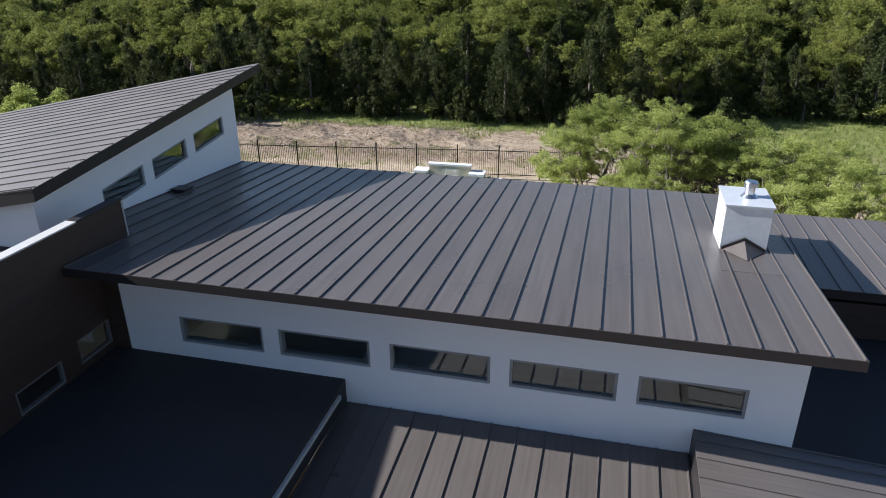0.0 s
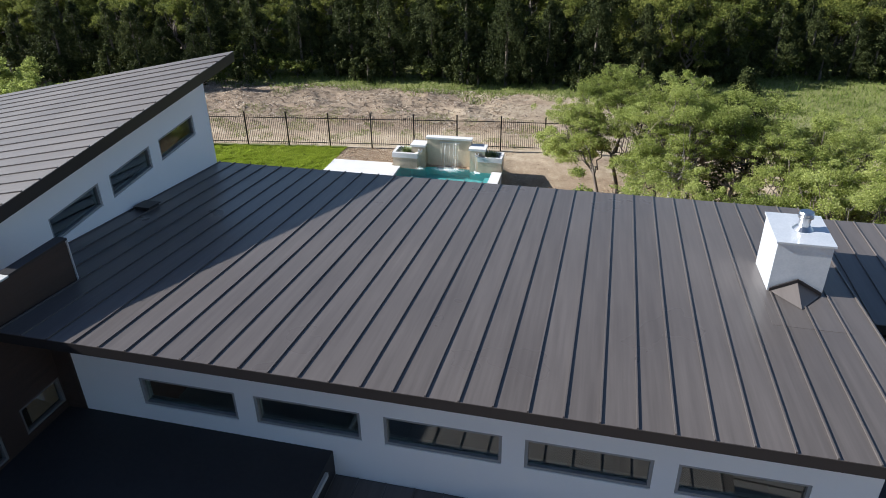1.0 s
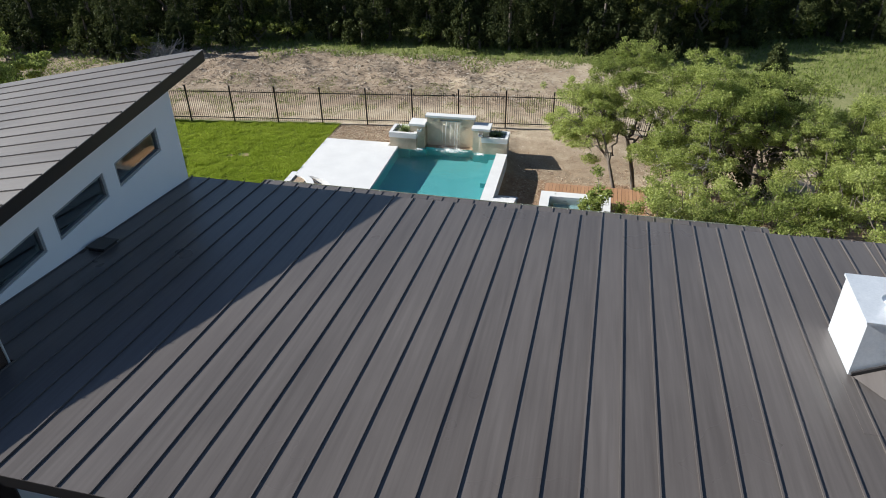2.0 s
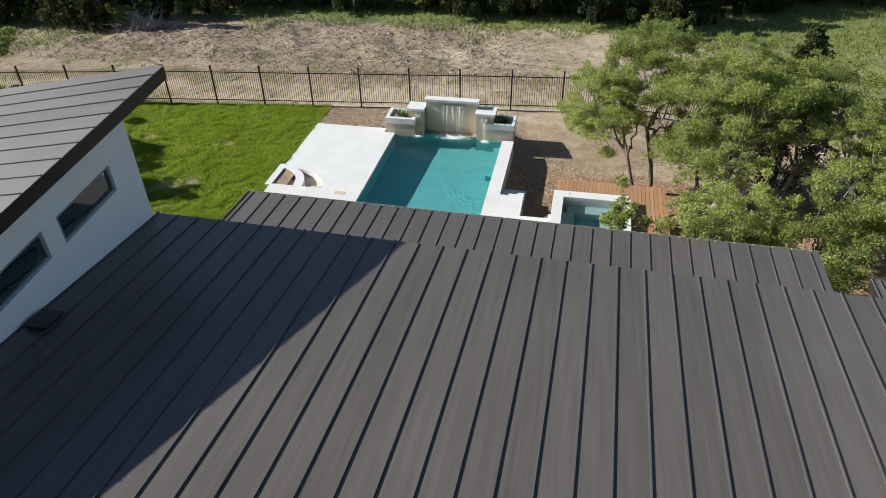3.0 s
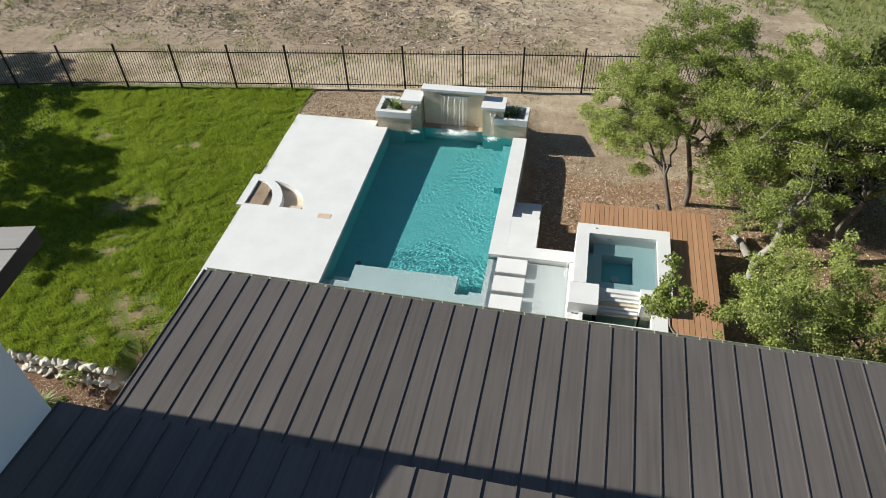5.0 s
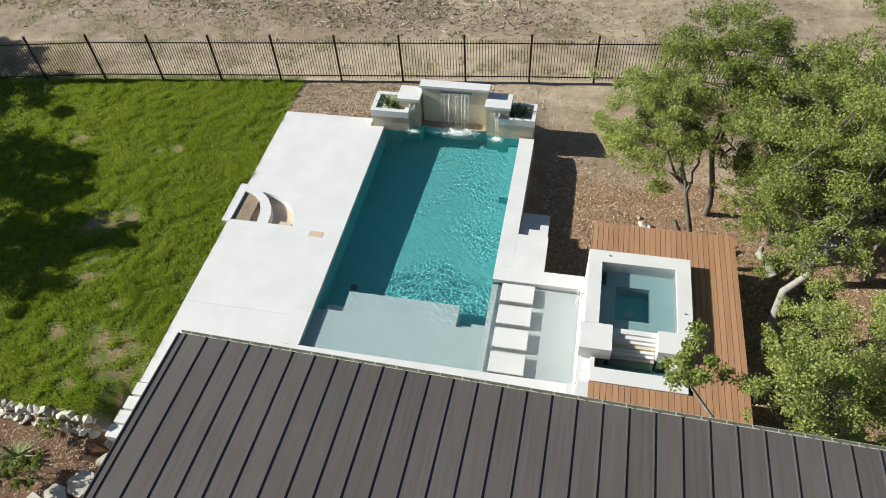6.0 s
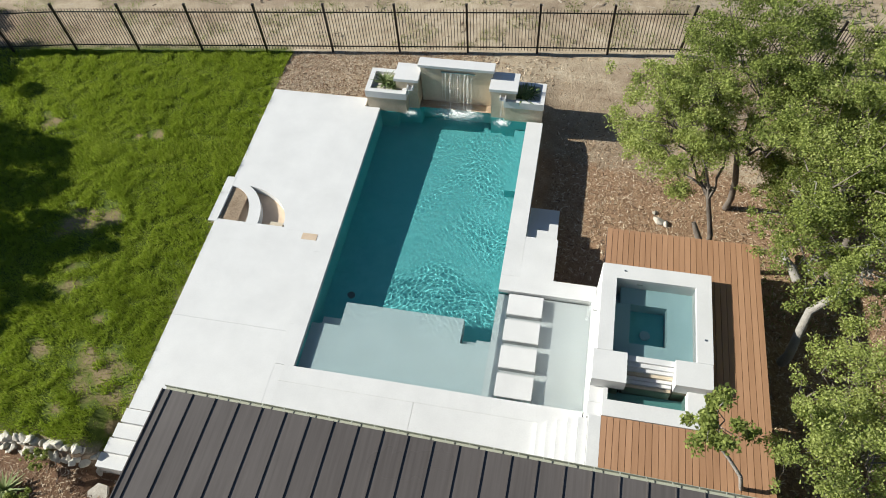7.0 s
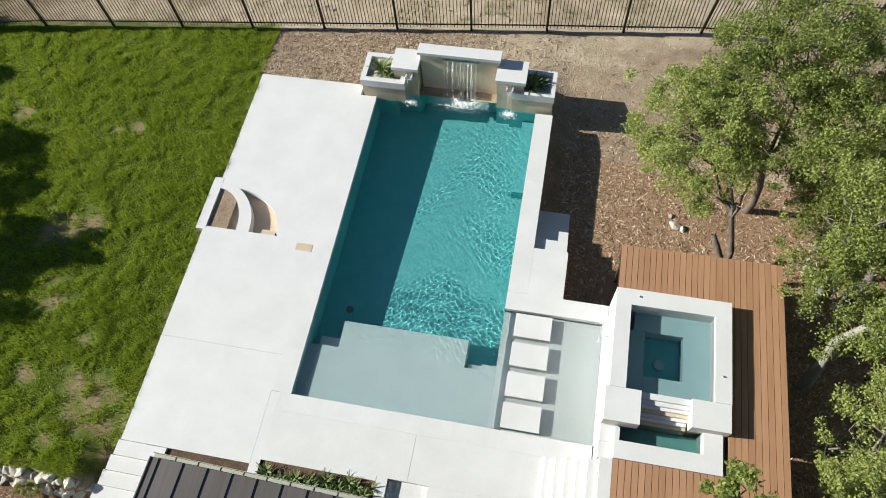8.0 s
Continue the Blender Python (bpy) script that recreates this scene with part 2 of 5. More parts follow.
    col = mix(nt, calc(nt, "MULTIPLY", pile, 0.65), col, ramp(nt, grain, [(0.3, (0.11, 0.075, 0.05)), (0.7, (0.42, 0.32, 0.225))]))
    far = step(calc(nt, "MULTIPLY_ADD", big, 5.0, calc(nt, "ADD", y, -2.5)), 50.4)
    col = mix(nt, far, col, rough)
    east_far = calc(nt, "MULTIPLY", step(calc(nt, "MULTIPLY_ADD", big, 12.0, calc(nt, "ADD", x, calc(nt, "MULTIPLY", rel, 0.6))), 25.0), step(rel, 2.0))
    col = mix(nt, calc(nt, "MULTIPLY", east_far, 0.85), col, rough)
    l.new(col, p.inputs["Base Color"])
    p.inputs["Roughness"].default_value = 0.95
    bump(nt, grain, 0.9, 0.05, p)
    return m


GROUND = ground_material()


# ---- building helpers ----
def add_box(bm, x0, x1, y0, y1, z0, z1, m=None):
    vs = [bm.verts.new((x, y, z)) for z in (z0, z1) for y in (y0, y1) for x in (x0, x1)]
    if m is not None:
        for v in vs:
            v.co = m @ v.co
    for f in ((0, 2, 3, 1), (4, 5, 7, 6), (0, 1, 5, 4), (2, 6, 7, 3), (0, 4, 6, 2), (1, 3, 7, 5)):
        bm.faces.new([vs[i] for i in f])
    return vs


def add_prism(bm, base, top):
    """A solid from two rings of equal length, bottom then top."""
    a = [bm.verts.new(p) for p in base]
    b = [bm.verts.new(p) for p in top]
    n = len(a)
    bm.faces.new(a[::-1])
    bm.faces.new(b)
    for i in range(n):
        bm.faces.new((a[i], a[(i + 1) % n], b[(i + 1) % n], b[i]))


def add_cylinder(bm, x, y, z0, z1, r0, r1=None, n=16):
    r1 = r0 if r1 is None else r1
    ring = lambda r, z: [(x + r * math.cos(2 * math.pi * i / n), y + r * math.sin(2 * math.pi * i / n), z) for i in range(n)]
    add_prism(bm, ring(r0, z0), ring(r1, z1))


def part(name, bm, material, parent=None, label="", bevel=0.0, smooth=False):
    if bevel:
        bmesh.ops.bevel(bm, geom=[e for e in bm.edges if e.is_manifold and e.calc_face_angle(0) > 0.6], offset=bevel, segments=2, affect="EDGES", profile=0.6)
    bmesh.ops.recalc_face_normals(bm, faces=bm.faces)
    me = bpy.data.meshes.new(name)
    bm.to_mesh(me)
    bm.free()
    me.materials.append(material)
    if smooth:
        me.polygons.foreach_set("use_smooth", [True] * len(me.polygons))
    ob = new(name, me)
    ob.parent = parent
    if label:
        ob["label"] = label
    return ob


def boxes(name, dims, material, parent=None, label="", bevel=0.0):
    bm = bmesh.new()
    for d in dims:
        add_box(bm, *d)
    return part(name, bm, material, parent, label, bevel)


def thing(name, label, category, group="", kind=""):
    return tagged(new(name), label, category, group, kind)


def raw_mesh(name, verts, faces, material):
    """A mesh from numpy arrays; all faces have the same number of corners."""
    me = bpy.data.meshes.new(name)
    k = faces.shape[1]
    me.vertices.add(len(verts))
    me.vertices.foreach_set("co", verts.astype(np.float32).ravel())
    me.loops.add(faces.size)
    me.loops.foreach_set("vertex_index", faces.astype(np.int32).ravel())
    me.polygons.add(len(faces))
    me.polygons.foreach_set("loop_start", np.arange(0, faces.size, k, dtype=np.int32))
    me.materials.append(material)
    me.update(calc_edges=True)
    return me


def smooth01(v, a, b):
    t = np.clip((v - a) / (b - a), 0, 1)
    return t * t * (3 - 2 * t)


def ground_z(x, y):
    """Height of the plot: lawn and far end level with the deck, east side 0.9 m lower, planting bed a little lower."""
    x, y = np.asarray(x, float), np.asarray(y, float)
    fence = 37.76 + 0.1146 * x
    east = smooth01(x, 1.4, 2.6) * (1 - 0.96 * smooth01(y, 33.8, 37.3) * (1 - smooth01(x, 6, 14)))
    z = -0.06 - 0.84 * east
    z = z - 0.45 * (1 - smooth01(y, 21.7, 22.2)) * (x < 1)
    z = z - 0.55 * smooth01(x, -7.95, -7.7) * (1 - smooth01(y, 22.85, 23.1)) * (1 - smooth01(x, -4, -3)) * smooth01(y, 20.8, 21.6)
    away = smooth01(y - fence, 0.5, 14)
    z = z * (1 - 0.4 * away) - 0.35 * away
    return z + 0.05 * np.sin(x * 0.7 + 1.3 * np.sin(y * 0.33)) * away + smooth01(y, 41.0, 43.5) * (1 - smooth01(y, 48, 51)) * (1 - smooth01(x, -4, 6)) * (0.25 + 0.15 * np.sin(x * 0.9) * np.sin(y * 1.1 + x * 0.3) + 0.10 * np.sin(x * 2.3 + 2 * np.sin(y * 1.7)) * np.sin(y * 2.9 + np.sin(x * 1.9)) + 0.05 * np.sin(x * 4.9 + 2 * np.sin(y * 3.1)) * np.sin(y * 5.3))


# ---- ground ----
def build_ground():
    xs = np.unique(np.concatenate([np.linspace(-2000, -60, 9), np.linspace(-60, -22, 39), np.arange(-22, 22.01, 0.4), np.linspace(22, 60, 39), np.linspace(60, 2000, 9)]).round(3))
    ys = np.unique(np.concatenate([np.linspace(-2000, -30, 9), np.linspace(-30, 18, 25), np.arange(18, 52.01, 0.4), np.linspace(52, 120, 60), np.linspace(120, 3000, 12)]).round(3))
    X, Y = np.meshgrid(xs, ys)
    Z = ground_z(X, Y)
    nx = len(xs)
    i = np.arange(len(xs) - 1)
    j = np.arange(len(ys) - 1)
    I, J = np.meshgrid(i, j)
    a = (J * nx + I).ravel()
    faces = np.stack([a, a + 1, a + 1 + nx, a + nx], 1)
    cx, cy = X.ravel()[faces].mean(1), Y.ravel()[faces].mean(1)
    pit = (cx > -6.6) & (cx < 2.15) & (cy > 18) & (cy < 34.9) | (cx > 1.6) & (cx < 6.5) & (cy > 18) & (cy < 28.2)
    me = raw_mesh("ground", np.stack([X.ravel(), Y.ravel(), Z.ravel()], 1), faces[~pit], GROUND)
    me.polygons.foreach_set("use_smooth", [True] * len(me.polygons))
    tagged(new("ground", me), "plot of green lawn, brown bark mulch and bare tan dirt", "ground", kind="structure")


build_ground()

# ---- house ----
PITCH = 0.4505


def panel_mesh(name, width, length, material):
    bm = bmesh.new()
    add_box(bm, 0.0, width - 0.002, 0, length, 0, 0.012)
    add_box(bm, -0.011, 0.011, 0.0, length, 0.012, 0.037)
    bmesh.ops.recalc_face_normals(bm, faces=bm.faces)
    me = bpy.data.meshes.new(name)
    bm.to_mesh(me)
    bm.free()
    me.materials.append(material)
    return me


def lay_panels(parent, frame_m, x0, x1, seam, length, material, pitch=PITCH, cut=None):
    """Standing-seam panels side by side over x0..x1 of a roof plane; one seam falls on `seam`."""
    meshes = {}
    k0 = math.floor((x0 - seam) / pitch)
    x = seam + k0 * pitch
    while x < x1 - 0.02:
        a, b = max(x, x0), min(x + pitch, x1)
        if b - a > 0.03:
            start = cut(0.5 * (a + b)) if cut else 0.0
            key = (round(b - a, 3), round(length - start, 3))
            if key not in meshes:
                meshes[key] = panel_mesh("roof_panel", b - a, length - start, material)
            ob = new("roof_panel", meshes[key])
            ob.parent = parent
            ob.matrix_basis = frame_m @ Matrix.Translation((a, start, 0.004))
        x += pitch


def slope_frame(y0, z0, y1, z1):
    """Local x along world x, local y up or down the slope from (y0, z0) to (y1, z1)."""
    v = Vector((0, y1 - y0, z1 - z0)).normalized()
    n = Vector((1, 0, 0)).cross(v)
    m = Matrix((Vector((1, 0, 0)), v, n)).transposed().to_4x4()
    m.translation = (0, y0, z0)
    return m, math.hypot(y1 - y0, z1 - z0)


house = thing("house", "white stucco house with dark bronze standing-seam metal roofs", "house")
house.matrix_basis = Matrix.Translation((4, 12, 0)) @ Matrix.Rotation(radians(-1.2), 4, "Z") @ Matrix.Translation((-4, -12, 0))

# main roof: high at the front eave, falling to the garden side
MX0, MX1 = -3.19, 11.26
main_m, main_len = slope_frame(8.25, 7.41, 17.04, 6.76)
bm = bmesh.new()
add_box(bm, -1.9, MX1, 0.0, main_len, -0.16, 0.0, main_m)
add_box(bm, MX0, -1.9, 1.9, main_len, -0.16, -0.001, main_m)
main_roof = part("main_roof", bm, TRIM, house, "dark bronze standing-seam metal roof with a deep fascia")
main_cut = lambda x: 1.9 if x < -1.9 else 0.0

# garden-side roof over the patio
LX0, LX1 = -4.37, 10.9
low_m, low_len = slope_frame(16.9, 4.09, 22.38, 3.933)
bm = bmesh.new()
add_box(bm, LX0, LX1, 0.0, low_len, -0.2, 0.0, low_m)
low_roof = part("patio_roof", bm, TRIM, house, "lower dark bronze standing-seam metal roof")
bm = bmesh.new()
add_box(bm, LX0, LX1, low_len, low_len + 0.09, -0.10, -0.092, low_m)
add_box(bm, LX0, LX1, low_len + 0.082, low_len + 0.09, -0.10, 0.006, low_m)
for i in range(34):
    x = LX0 + 0.25 + i * 0.45
    add_box(bm, x, x + 0.02, low_len - 0.03, low_len + 0.088, 0.002, 0.008, low_m)
part("gutter", bm, GUTTER, house, "narrow pale eave gutter with straps")

# walls of the main block
def wall_with_openings(name, axis, at, thick, u0, u1, z0, z1, holes, material, parent, label=""):
    """A wall in the plane x = at or y = at, `thick` deep behind it, with rectangular holes (u0, u1, z0, z1) cut through."""
    us = sorted({u0, u1, *[h[0] for h in holes], *[h[1] for h in holes]})
    zs = sorted({z0, z1, *[h[2] for h in holes], *[h[3] for h in holes]})
    bm = bmesh.new()
    for ua, ub in zip(us, us[1:]):
        for za, zb in zip(zs, zs[1:]):
            cu, cz = (ua + ub) / 2, (za + zb) / 2
            if any(h[0] < cu < h[1] and h[2] < cz < h[3] for h in holes):
                continue
            lo, hi = sorted((at, at + thick))
            if axis == "y":
                add_box(bm, ua, ub, lo, hi, za, zb)
            else:
                add_box(bm, lo, hi, ua, ub, za, zb)
    bmesh.ops.remove_doubles(bm, verts=bm.verts, dist=0.0005)
    seen = {}
    for f in bm.faces:
        seen.setdefault(tuple(round(c, 3) for c in f.calc_center_median()), []).append(f)
    bmesh.ops.delete(bm, geom=[f for fs in seen.values() if len(fs) > 1 for f in fs], context="FACES_ONLY")
    return part(name, bm, material, parent, label)


def window(axis, at, depth, u0, u1, z0, z1, frame_mat, parent, bar=0.05, tilt=0.0):
    """A frame set `depth` behind the wall face with its glass pane as a sub-part."""
    d = depth
    a, b = sorted((at + 0.15 * d, at + d))
    bm = bmesh.new()
    for ua, ub, za, zb in ((u0, u1, z0, z0 + bar), (u0, u1, z1 - bar, z1), (u0, u0 + bar, z0 + bar, z1 - bar), (u1 - bar, u1, z0 + bar, z1 - bar)):
        if axis == "y":
            add_box(bm, ua, ub, a, b, za, zb)
        else:
            add_box(bm, a, b, ua, ub, za, zb)
    fr = part("window", bm, frame_mat, parent, "narrow clerestory window with a slim metal frame")
    bm = bmesh.new()
    c = at + 0.7 * d
    if axis == "y":
        add_box(bm, u0 + bar, u1 - bar, c - 0.004, c + 0.004, z0 + bar, z1 - bar)
    else:
        add_box(bm, c - 0.004, c + 0.004, u0 + bar, u1 - bar, z0 + bar, z1 - bar)
    pane = part("pane", bm, GLASS, fr)
    pane.visible_shadow = False
    return fr


FRONT = 9.1
WINX = [(-0.31, 1.46), (1.79, 3.60), (3.98, 5.83), (6.17, 8.0), (8.33, 10.05)]
holes = [(a, b, 5.59, 6.16) for a, b in WINX]
wall_with_openings("wall", "y", FRONT, 0.25, -1.9, 10.84, 3.0, 7.19, holes, STUCCO, house, "white stucco wall below the front eave")
for a, b in WINX:
    window("y", FRONT, 0.12, a, b, 5.59, 6.16, GREYFRAME, house)
boxes("corner_panel", [(-1.898, -1.53, FRONT - 0.02, FRONT, 5.26, 7.14)], CLAD, house, "dark timber corner panel")
boxes("wall", [(10.5, 10.75, FRONT + 0.25, 16.7, 0.0, 6.6)], STUCCO, house, "white stucco side wall")
boxes("wall", [(-3.1, 10.75, 16.45, 16.7, -0.05, 6.55)], STUCCO, house, "white stucco garden wall under the patio roof")
boxes("room_floor", [(-1.9, 10.5, FRONT + 0.25, 16.45, 3.0, 3.2)], ROOM, house)
boxes("room_wall", [(-1.9, 10.5, 13.0, 13.1, 3.2, 6.75)], ROOM, house)

# chimney chase
def roof_z(y):
    return 7.41 - (y - 8.22) * (0.65 / 8.82)


CX0, CX1, CY0, CY1 = 9.82, 10.68, 12.60, 13.74
bm = bmesh.new()
zt = 8.02
add_prism(bm, [(CX0, CY0, roof_z(CY0)), (CX1, CY0, roof_z(CY0)), (CX1, CY1, roof_z(CY1)), (CX0, CY1, roof_z(CY1))],
          [(CX0, CY0, zt), (CX1, CY0, zt), (CX1, CY1, zt), (CX0, CY1, zt)])
chimney = part("chimney", bm, GALV, house, "bright galvanised sheet-metal chimney chase", 0.008)
bm = bmesh.new()
add_prism(bm, [(CX0 - 0.03, CY0 - 0.03, zt), (CX1 + 0.03, CY0 - 0.03, zt), (CX1 + 0.03, CY1 + 0.03, zt), (CX0 - 0.03, CY1 + 0.03, zt)],
          [(CX0 - 0.03, CY0 - 0.03, zt + 0.035), (CX1 + 0.03, CY0 - 0.03, zt + 0.035), (CX1 + 0.03, CY1 + 0.03, zt + 0.035), (CX0 - 0.03, CY1 + 0.03, zt + 0.035)])
part("cap", bm, GALV, chimney, "flat sheet-metal chimney cap", 0.006)
bm = bmesh.new()
fx, fy = (CX0 + CX1) / 2 + 0.05, (CY0 + CY1) / 2
add_cylinder(bm, fx, fy, zt + 0.035, zt + 0.10, 0.17, 0.11, 20)
add_cylinder(bm, fx, fy, zt + 0.08, zt + 0.25, 0.095, None, 20)
add_cylinder(bm, fx, fy, zt + 0.25, zt + 0.28, 0.125, None, 20)
add_cylinder(bm, fx, fy, zt + 0.28, zt + 0.33, 0.105, None, 20)
add_cylinder(bm, fx, fy, zt + 0.33, zt + 0.36, 0.13, 0.11, 20)
part("flue", bm, STEEL, chimney, "round bright steel flue with a ribbed cap", 0, False)
# cricket: a small ridge roof against the chase
bm = bmesh.new()
xm = (CX0 + CX1) / 2
tip = Vector((xm, CY0 - 0.62, roof_z(CY0 - 0.62) + 0.03))
l0, r0, apex = Vector((CX0 + 0.02, CY0 - 0.03, roof_z(CY0) + 0.04)), Vector((CX1 - 0.02, CY0 - 0.03, roof_z(CY0) + 0.04)), Vector((xm, CY0 - 0.03, roof_z(CY0) + 0.26))
v = [bm.verts.new(p) for p in (tip, l0, r0, apex)]
bm.faces.new((v[0], v[3], v[1]))
bm.faces.new((v[0], v[2], v[3]))
bm.faces.new((v[1], v[3], v[2]))
bm.faces.new((v[0], v[1], v[2]))
part("cricket", bm, ROOF_Y, chimney, "folded dark metal saddle")
bm = bmesh.new()
for a, b in ((l0, apex), (apex, r0)):
    up = Vector((0, 0, 0.055))
    out = Vector((0, -0.03, 0))
    add_prism(bm, [a, b, b + out, a + out], [a + up, b + up, b + out + up, a + out + up])
part("flashing", bm, TRIM, chimney, "dark chevron flashing")
bm = bmesh.new()
add_box(bm, CX0 - 0.12, CX1 + 0.18, 3.12, 4.3, 0.010, 0.020, main_m)
part("apron", bm, ROOF_Y, chimney, "flat metal apron sheet")

# white wing with its own roof, falling to the west
WX, WS, WN = -3.19, 9.22, 16.88
wing_z = lambda x, y: 9.53 + 0.1025 * (y - 17.85) + 0.20 * (x + 2.78)
wing_holes = [(14.69, 16.18, 7.75, 8.27), (12.88, 14.33, 7.58, 8.10), (11.07, 12.53, 7.42, 7.93)]


def wing_wall():
    us = sorted({WS, WN, *[h[0] for h in wing_holes], *[h[1] for h in wing_holes]})
    bm = bmesh.new()
    lean = 0.1025
    for ua, ub in zip(us, us[1:]):
        hole = [h for h in wing_holes if h[0] <= ua and ub <= h[1]]
        top = lambda u: wing_z(WX, u) - 0.24
        spans = [((lambda u: 3.0), top)]
        if hole:
            c, d = hole[0][2], hole[0][3]
            m0 = (hole[0][0] + hole[0][1]) / 2
            spans = [((lambda u: 3.0), (lambda u: c + lean * (u - m0))), ((lambda u: d + lean * (u - m0)), top)]
        for lo, hi in spans:
            ring = lambda f: [(WX, ua, f(ua)), (WX, ub, f(ub)), (WX - 0.25, ub, f(ub)), (WX - 0.25, ua, f(ua))]
            add_prism(bm, ring(lo), ring(hi))
    bmesh.ops.remove_doubles(bm, verts=bm.verts, dist=0.0005)
    part("wall", bm, STUCCO, house, "white stucco wing wall with three sloping clerestory windows")
    for y0, y1, z0, z1 in wing_holes:
        m0 = (y0 + y1) / 2
        s = lambda u, z: z + lean * (u - m0)
        bm = bmesh.new()
        t = 0.05
        for ua, ub, fa, fb in ((y0, y1, z0, z0 + t), (y0, y1, z1 - t, z1), (y0, y0 + t, z0 + t, z1 - t), (y1 - t, y1, z0 + t, z1 - t)):
            add_prism(bm, [(WX - 0.02, ua, s(ua, fa)), (WX - 0.02, ub, s(ub, fa)), (WX - 0.12, ub, s(ub, fa)), (WX - 0.12, ua, s(ua, fa))],
                      [(WX - 0.02, ua, s(ua, fb)), (WX - 0.02, ub, s(ub, fb)), (WX - 0.12, ub, s(ub, fb)), (WX - 0.12, ua, s(ua, fb))])
        fr = part("window", bm, GREYFRAME, house, "sloping clerestory window in a grey frame")
        bm = bmesh.new()
        add_prism(bm, [(WX - 0.07, y0 + t, s(y0 + t, z0 + t)), (WX - 0.07, y1 - t, s(y1 - t, z0 + t)), (WX - 0.078, y1 - t, s(y1 - t, z0 + t)), (WX - 0.078, y0 + t, s(y0 + t, z0 + t))],
                  [(WX - 0.07, y0 + t, s(y0 + t, z1 - t)), (WX - 0.07, y1 - t, s(y1 - t, z1 - t)), (WX - 0.078, y1 - t, s(y1 - t, z1 - t)), (WX - 0.078, y0 + t, s(y0 + t, z1 - t))])
        part("pane", bm, GLASS, fr).visible_shadow = False


wing_wall()
for ya, yb in ((WS, WS + 0.25), (WN - 0.25, WN)):
    bm = bmesh.new()
    xa, xb = -13.4, WX - 0.25
    add_prism(bm, [(xa, ya, 0), (xb, ya, 0), (xb, yb, 0), (xa, yb, 0)],
              [(x, y, wing_z(x, y) - 0.24) for x, y in ((xa, ya), (xb, ya), (xb, yb), (xa, yb))])
    part("wall", bm, STUCCO, house, "white stucco end wall of the wing")
boxes("wall", [(-13.65, -13.4, WS, WN, 0, 6.6)], STUCCO, house)
boxes("room_floor", [(-13.4, WX - 0.25, WS + 0.25, WN - 0.25, 5.6, 5.8)], ROOM, house)
WRX0, WRX1, WRY0, WRY1 = -14.2, -2.78, 8.90, 17.87
bm = bmesh.new()
ring = lambda d: [(x, y, wing_z(x, y) + d) for x, y in ((WRX0, WRY0), (WRX1, WRY0), (WRX1, WRY1), (WRX0, WRY1))]
add_prism(bm, ring(-0.24), ring(0))
wing_roof = part("wing_roof", bm, TRIM, house, "steeper standing-seam metal roof with a dark fascia")

# timber-clad parapet wall on the front side
par = [(5.1, 6.2, 5.28, 5.72), (6.66, 7.74, 5.30, 5.78), (8.17, 9.06, 5.40, 5.93)]
clad = wall_with_openings("clad_wall", "x", -1.9, -0.17, -6.0, 10.05, 3.0, 8.08, par, CLAD, house, "dark stained timber-clad parapet wall")
for y0, y1, z0, z1 in par:
    window("x", -1.9, -0.1, y0, y1, z0, z1, DIMFRAME, house, 0.045)
boxes("parapet_cap", [(-2.09, -1.87, -6.0, 8.79, 8.08, 8.11)], WHITEFRAME, house, "pale metal parapet cap", 0.006)
boxes("parapet_cap", [(-2.09, -1.87, 8.79, 10.07, 8.08, 8.12)], TRIM, house, "dark metal parapet cap", 0.006)
boxes("corner_trim", [(-1.896, -1.872, 10.05, 10.075, 7.28, 8.08)], WHITEFRAME, house)
boxes("flat_roof", [(-13.0, -2.2, -6.0, WS, 7.0, 7.2)], FLATROOF, house, "dark flat roof behind the parapet")
# unseen room wall, coloured dark so the room behind these windows looks unlit
boxes("room_wall", [(-2.9, -2.8, -6, 9, 3.0, 7.0)], CLAD, house)

# flat roof in front, below the clerestory
boxes("flat_roof", [(-1.9, 3.08, -6.0, FRONT, 4.75, 5.26)], FLATROOF, house, "dark flat roof with a deep fascia")
boxes("gutter", [(3.08, 3.13, -6.0, 8.75, 5.06, 5.14)], WHITEFRAME, house, "pale metal edge gutter")

# lower front roofs
bm = bmesh.new()
add_prism(bm, [(3.08, 1.0, 4.05), (9.3, 1.0, 4.05), (9.3, FRONT, 4.5), (3.08, FRONT, 4.5)],
          [(3.08, 1.0, 4.30), (9.3, 1.0, 4.30), (9.3, FRONT, 4.74), (3.08, FRONT, 4.74)])
front_roof = part("front_roof", bm, TRIM, house, "lower standing-seam metal roof in front of the clerestory")
front_m, front_len = slope_frame(1.0, 4.30, FRONT, 4.74)
bm = bmesh.new()
add_prism(bm, [(9.3, 1.0, 3.9), (17.0, 1.0, 3.4), (17.0, FRONT, 3.4), (9.3, FRONT, 3.9)],
          [(9.3, 1.0, 5.22), (17.0, 1.0, 4.75), (17.0, FRONT, 4.75), (9.3, FRONT, 5.22)])
side_roof = part("entry_roof", bm, TRIM, house, "standing-seam metal roof with seams across the slope")

# roofs on the east side
boxes("flat_roof", [(10.75, 20.0, FRONT, 14.1, 4.2, 4.6)], FLATROOF, house, "dark lower roof beside the main block")
# this wall takes the parapet's dark colour
boxes("wall", [(10.85, 20.0, 14.15, 18.9, -0.9, 5.45)], CLAD, house, "dark wall under the east roof")
er_m, er_len = slope_frame(14.1, 5.74, 19.15, 5.62)
bm = bmesh.new()
add_box(bm, 10.76, 20.0, 0.0, er_len, -0.2, 0.0, er_m)
